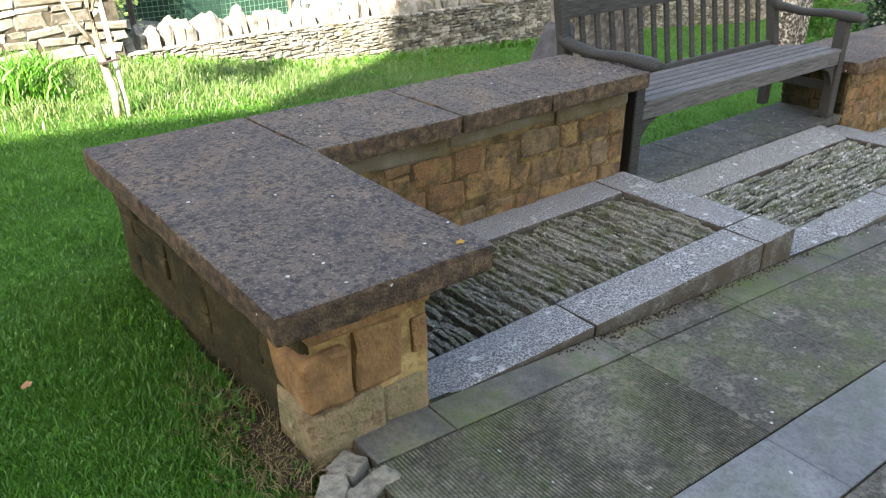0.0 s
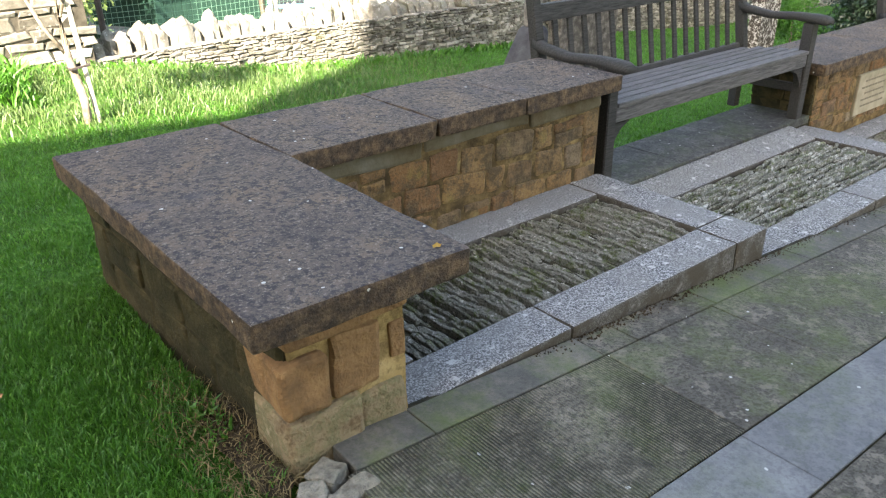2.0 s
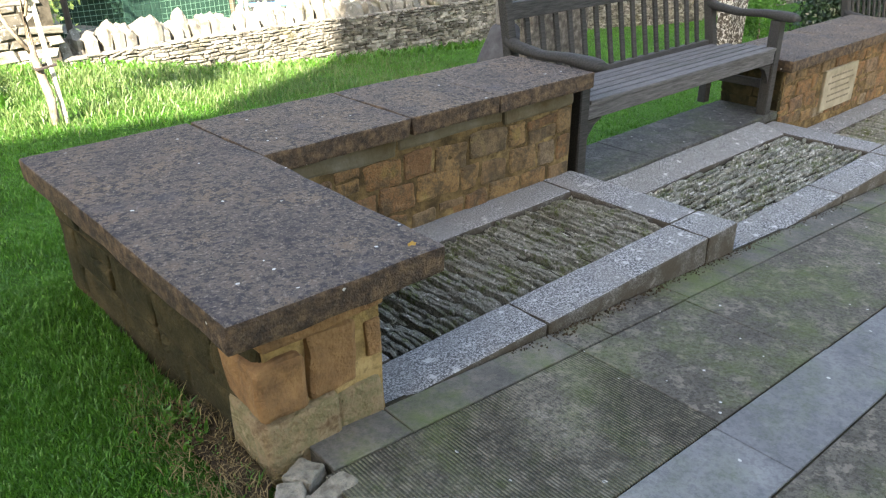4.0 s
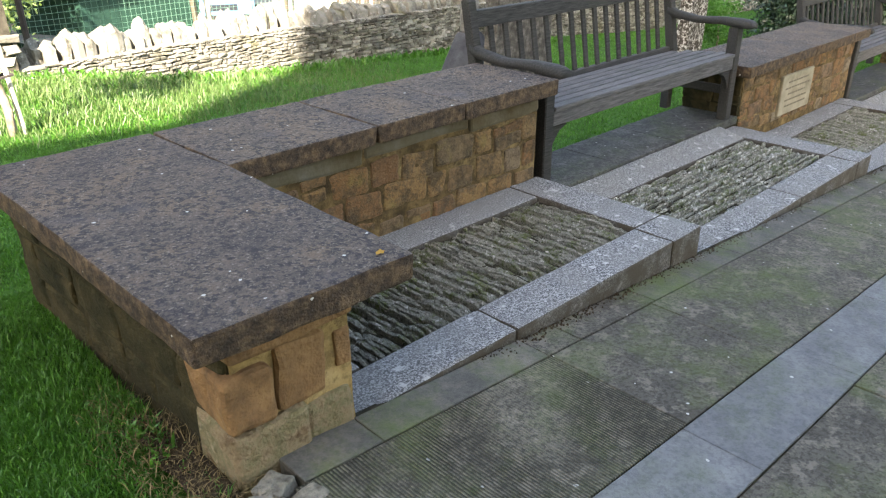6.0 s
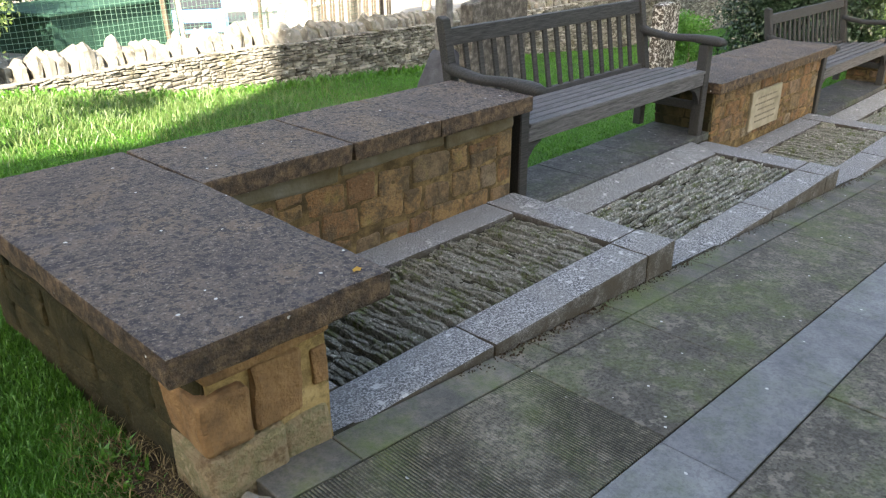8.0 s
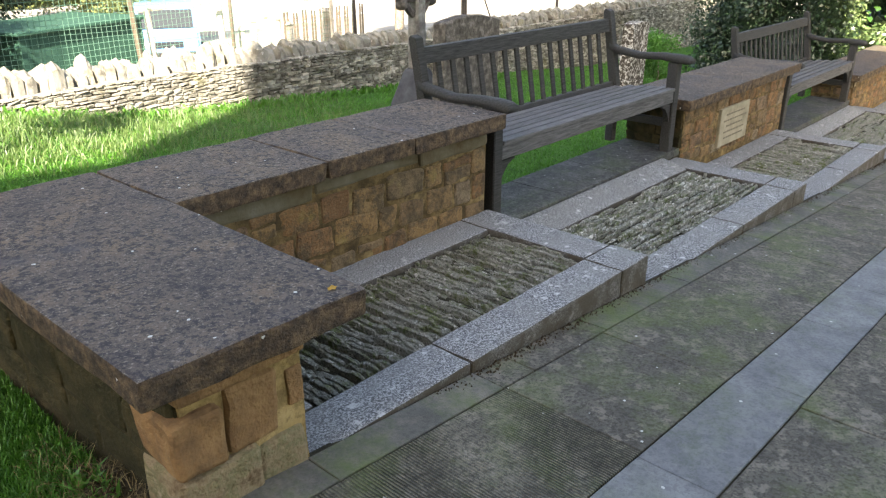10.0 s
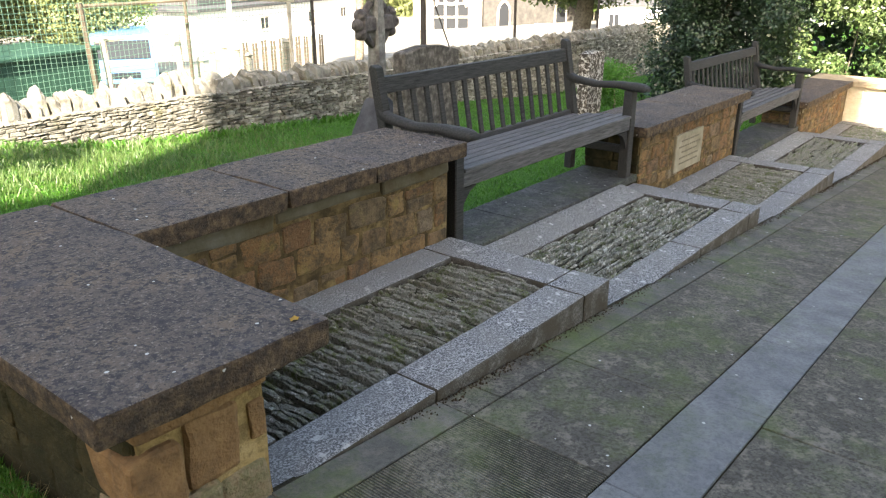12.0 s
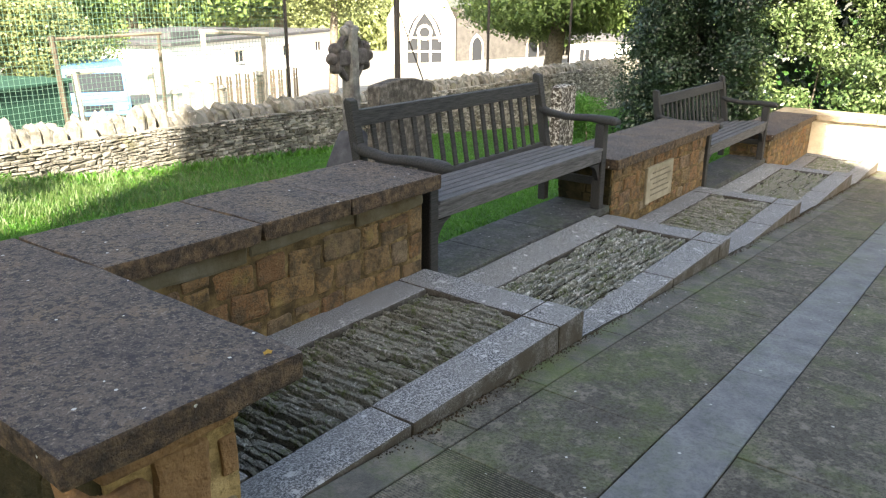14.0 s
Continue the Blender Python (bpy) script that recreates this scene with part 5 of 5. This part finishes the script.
back_row = [(13.9, -2.8 + j * 0.6, -0.8 + q * 0.55, 0.35, 0.5, 0.5) for q in range(8) for j in range(13)]
shrub("laurel_hedge", back_row, 26000, 0.16, DARK_LEAF, 54, "dense dark hedge behind the ivy", "hedge", [((14.0, -1.5, -1.4), (14.0, -1.4, 1.5), 0.05)])
shrub("ivy_hedge", ivy, 85000, 0.075, IVY_LEAF, 52, "tall sunlit hedge of ivy and mixed leaves", "hedge", [((13.1, 0.4 * j - 2, -1.3), (13.3 + r0.uniform(-0.2, 0.1), 0.4 * j - 2.2, 1.6), 0.02) for j in range(10)])
low = [(9.83 + r0.uniform(-0.22, 0.22), 3.93 + r0.uniform(-0.2, 0.2), -0.5 + r0.uniform(-0.35, 0.34), 0.18, 0.18, 0.16) for _ in range(16)]
shrub("small_bush", low, 6000, 0.035, GRASS, 53, "small round green bush on the lawn", "bush", [((9.8, 3.9, -1.1), (9.83, 3.93, -0.3), 0.02)])


def sapling():
    t = empty("sapling", "slender pale-barked young tree tied to a stake", "tree")
    x, y = 0.645, 3.69
    part("trunk", tube([(x, y, -0.16), (x + 0.0, y, 0.12), (x - 0.035, y, 0.38), (x - 0.03, y, 0.9), (x + 0.05, y, 1.6)], [0.034, 0.026, 0.023, 0.019, 0.01], 10), PALE_BARK, t, "", True)
    part("stake", tube([(x + 0.075, y + 0.03, -0.2), (x + 0.03, y + 0.03, 0.75)], [0.016, 0.015], 8), TIMBER, t, "pale timber stake")
    part("tie", tube([(x - 0.045, y - 0.04, 0.3), (x + 0.07, y - 0.02, 0.31), (x + 0.07, y + 0.06, 0.31), (x - 0.04, y + 0.05, 0.3), (x - 0.045, y - 0.04, 0.3)], [0.009] * 5, 5), STEEL, t, "dark tree tie")
    for a, b, c, rr in (((x - 0.035, y, 0.38), (x - 0.13, y, 0.55), (x - 0.22, y, 0.8), 0.016), ((x - 0.03, y, 0.6), (x + 0.06, y + 0.05, 0.8), (x + 0.15, y + 0.1, 1.2), 0.012), ((x - 0.22, y, 0.8), (x - 0.26, y - 0.05, 1.0), (x - 0.3, y - 0.05, 1.3), 0.008)):
        part("branch", tube([a, b, c], [rr, rr * 0.8, rr * 0.5], 6), PALE_BARK, t, "", True)
    leaf_cloud("leaves", crown_blobs(x, y, 1.15, 0.45, 0.45, 0.5, 12, 5), 1500, 0.06, IVY_LEAF, 61, t, "", 0.9)


sapling()

# ---- small things by the wall ----
LOOSE_STONE = plain("pale_rubble", [(0.08, 0.074, 0.056), (0.16, 0.148, 0.12), (0.24, 0.222, 0.18)], 30, 0.92, 0.9, 0.012)
BARE_SOIL = plain("bare_brown_soil", [(0.02, 0.015, 0.009), (0.045, 0.033, 0.02), (0.075, 0.056, 0.034)], 22, 1.0, 1.0, 0.015)


def soil_patch():
    r = random.Random(3)
    n = 40
    pts = [(0.035 + 0.06 * math.cos(a) * (1 + 0.3 * noise.noise(Vector((math.cos(a) * 2, math.sin(a) * 2, 1)))), 0.27 + 0.27 * math.sin(a) * (1 + 0.25 * noise.noise(Vector((math.cos(a) * 2, math.sin(a) * 2, 5))))) for a in [2 * math.pi * i / n for i in range(n)]]
    bm = bmesh.new()
    c = bm.verts.new((0.0, 0.3, gz(0, 0.3) + 0.006))
    mid = [bm.verts.new((x * 0.55, 0.3 + (y - 0.3) * 0.55, gz(x, y) + 0.004 + 0.006 * r.random())) for x, y in pts]
    out = [bm.verts.new((x, y, gz(x, y) - 0.004)) for x, y in pts]
    for i in range(n):
        j = (i + 1) % n
        bm.faces.new((c, mid[i], mid[j]))
        bm.faces.new((mid[i], out[i], out[j], mid[j]))
    tagged(part("soil_patch", bm, BARE_SOIL, smooth=True), "bare brown soil at the foot of the wall", "soil", kind="structure")


soil_patch()


def loose_stone(x, y, w, d, h, seed, rot, label="pale rough stone half sunk at the path edge"):
    rnd = random.Random(seed)
    me = field_stone("loose_stone", w, d, h, LOOSE_STONE, rnd, 0.011)
    ob = new("loose_stone", me)
    ob.matrix_basis = pose(x, y, pz(x) - h * 0.46, rnd.uniform(-8, 8), rnd.uniform(-8, 8), rot) @ Matrix.Translation((0, -d / 2, 0))
    tagged(ob, label, "stone", "loose stones by the wall")


loose_stone(0.137, 0.0, 0.085, 0.085, 0.06, 1, 28)
loose_stone(0.06, -0.055, 0.09, 0.07, 0.05, 2, 50)
loose_stone(0.15, -0.095, 0.11, 0.06, 0.05, 3, 10)
loose_stone(0.075, -0.135, 0.1, 0.07, 0.05, 4, 35)

PLAQUE = plain("cream_limestone_plaque", [(0.14, 0.12, 0.08), (0.2, 0.175, 0.125), (0.25, 0.22, 0.16)], 9, 0.85, 0.3, 0.003)
INK = material("dark_lettering", (0.12, 0.1, 0.07), 0.8)


def plaque():
    t = empty("plaque", "cream stone plaque with worn dark lettering on the wall", "plaque", pose(5.33, 0.985, -0.137))
    part("slab", box((-0.27, -0.022, -0.15), (0.27, 0.03, 0.15), 0.005, 1), PLAQUE, t)
    rnd = random.Random(4)
    for i, w in enumerate((0.34, 0.42, 0.3, 0.38, 0.36)):
        x = -w / 2
        while x < w / 2:
            ln = rnd.uniform(0.02, 0.06)
            part("lettering", box((x, -0.0245, 0.087 - i * 0.045), (min(x + ln, w / 2), -0.0215, 0.1 - i * 0.045)), INK, t)
            x += ln + 0.014


plaque()
YELLOW_LICHEN = material("yellow_lichen", (0.24, 0.14, 0.03), 0.9)


def fallen_leaf(x, y, z, s, rot, col):
    bm = bmesh.new()
    n = 8
    c = bm.verts.new((0, 0, 0.004))
    ring = [bm.verts.new((s * math.cos(2 * math.pi * i / n), 0.6 * s * math.sin(2 * math.pi * i / n), 0.002 + 0.004 * (i % 2))) for i in range(n)]
    for i in range(n):
        bm.faces.new((c, ring[i], ring[(i + 1) % n]))
    tagged(part("fallen_leaf", bm, col, None, "", False, pose(x, y, z, 5, 4, rot)), "small yellow fallen leaf", "leaf", "fallen leaves")


fallen_leaf(0.52, 0.045, Z1 + 0.002, 0.016, 20, YELLOW_LICHEN)
DEAD_LEAF = material("brown_dead_leaf", (0.25, 0.13, 0.06), 0.85)
fallen_leaf(-0.42, 0.75, gz(-0.42, 0.75) + 0.045, 0.02, 50, DEAD_LEAF)

# ---- pieces of walls and paving ----
near_wall_stones(WALL_A)
stone_face(WALL_B, (4.47, 0.99), (6.44, 0.99), -0.28, -0.42, Z2 - COPE, 4, 21, (0.1, 0.26), 0.008, None, 0.008, True)
# End stones share the darkened colours that stand in for shade here.
stone_face(WALL_B, (4.46, 1.42), (4.47, 0.99), -0.3, -0.3, Z2 - COPE, 4, 22, (0.12, 0.25), 0.002, SHADED_MOSSY_STONE, 0.02)
stone_face(WALL_C, (8.68, 0.99), (10.81, 0.99), -0.62, -0.78, Z3 - COPE, 5, 23, (0.12, 0.26), 0.008, None, 0.008, True)
stone_face(WALL_C, (10.82, 0.98), (10.82, -0.9), -0.84, -0.84, Z3 - COPE, 4, 24, (0.16, 0.34), 0.004, SUNLIT_PALE_STONE, 0.016)
stone_face(WALL_C, (8.68, 1.42), (8.68, 0.99), -0.65, -0.65, Z3 - COPE, 4, 25)
for i, panel in enumerate(PANELS):
    slate_bed(panel, PX[i] + (0.165 if i == 0 else 0.0), PX[i + 1] - 0.23, YK + 0.192, YB - 0.19, PTOP[i], "yxyxy"[i], 40 + i, SLATE_PALE if i == 1 else SLATE)

rubble_face(BOUNDARY, 1.18, 22.0, wall_y, lambda x: gz(x, wall_y(x)), wall_top, 71, 280)
rubble_face(TALL, -2.6, 1.19, lambda x: 5.34 + 0.0475 * x, lambda x: gz(x, 5.3), lambda x: 1.85, 72, 0, (0.045, 0.11), (0.1, 0.28), 0.0475)
cr = random.Random(9)
cx = 1.25
while cx < 21:
    cx += cope_stone(cx, cr, BOUNDARY) * cr.uniform(0.75, 1.15)


def flag(parent, x0, x1, y0, y1, mat, rnd, lift=0.0, level=None):
    g = rnd.uniform(0.0005, 0.002)
    bm = box((x0 + g, y0 + g, -0.05), (x1 - g, y1 - g, 0), 0.0025, 1)
    tilt = rnd.uniform(-0.003, 0.003)
    for v in bm.verts:
        v.co.z += (pz(v.co.x) if level is None else level) + lift + tilt * (v.co.y - y0) / max(0.1, y1 - y0)
    part("flagstone", bm, mat, parent)


def paving():
    rnd = random.Random(5)
    bed = bmesh.new()
    for xs, y0, y1 in (([0.19, 4, 8, 12.4, 16, 22, 29], -0.72, YK + 0.02), ([-4, 0, 4, 8, 12.4, 16, 22, 29], -6.0, -0.7205)):
        rows = [[bed.verts.new((x, y, pz(x) - 0.008)) for x in xs] for y in (y0, y1)]
        for i in range(len(xs) - 1):
            bed.faces.new((rows[0][i], rows[0][i + 1], rows[1][i + 1], rows[1][i]))
    p = part("pavement", bed, SOIL)
    tagged(p, "paved path of worn flagstones and ribbed pavers", "pavement", kind="structure")
    for y0, y1, mat, first, lens in ((-0.045, 0.0865, FLAG_EDGE, [0.19, 0.432, 1.108, 1.277, 1.735, 2.45, 3.37, 4.36], (0.5, 0.9)), (-0.525, -0.048, FLAG_RIB, [0.16, 1.112, 1.7, 2.5], (0.55, 0.75)), (-0.757, -0.528, FLAG_BLUE, [0.2, 0.5, 1.08, 1.773, 2.437, 3.0, 3.6, 4.58], (0.55, 0.8)), (-1.2, -0.76, FLAG_BROWN, [-0.6, 0.35, 0.95, 1.7, 2.5], (0.6, 0.9)), (-1.75, -1.203, FLAG_BROWN, [-0.8, 0.1, 0.8, 1.4, 2.2], (0.6, 0.9)), (-2.4, -1.753, FLAG_BROWN, [-0.8, 0.1, 0.8, 1.4, 2.2], (0.6, 0.9))):
        x = list(first)
        while x[-1] < 15:
            x.append(x[-1] + rnd.uniform(*lens))
        for a, b in zip(x, x[1:]):
            stone = mat
            if mat is FLAG_EDGE:
                stone = FLAG_BROWN if 1.1 < a < 1.5 else FLAG_EDGE
            if mat is FLAG_RIB and a > 1.1:
                stone = FLAG_BROWN
            flag(p, a, b, y0, y1, stone, rnd, rnd.uniform(-0.002, 0.002))
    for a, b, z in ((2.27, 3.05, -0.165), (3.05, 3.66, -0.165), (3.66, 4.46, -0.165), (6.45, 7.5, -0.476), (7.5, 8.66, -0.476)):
        flag(p, a, b, 0.992, 1.42, FLAG_DAMP_SHADED, rnd, 0.0, z)
        part("bedding", box((a, 0.995, -1.0 if a > 5 else -0.6), (b, 1.415, z - 0.045)), SOIL, p)
    return p


paving()


def kerb_debris():
    r = np.random.RandomState(12)
    n = 2600
    x = r.uniform(0.9, 10.7, n)
    y = YK - 0.004 - np.abs(r.normal(0, 0.022, n))
    s = r.uniform(0.002, 0.006, n)
    z = np.array([pz(v) for v in x.tolist()]) + s * 0.3
    c = np.stack([x, y, z], 1)
    tet = np.array([(1, 0, -0.6), (-0.6, 0.9, -0.6), (-0.6, -0.9, -0.6), (0.1, 0.0, 0.7)])
    jit = tet[None] * s[:, None, None] * r.uniform(0.6, 1.5, (n, 4, 3))
    v = (c[:, None] + jit).reshape(-1, 3)
    f = [(4 * i + a, 4 * i + b, 4 * i + d) for i in range(n) for a, b, d in ((0, 1, 3), (1, 2, 3), (2, 0, 3), (0, 2, 1))]
    tagged(new("kerb_debris", mesh_from("kerb_debris", v.tolist(), f, BARE_SOIL)), "brown grit and crumbs along the kerb foot", "grit", kind="stuff")


kerb_debris()
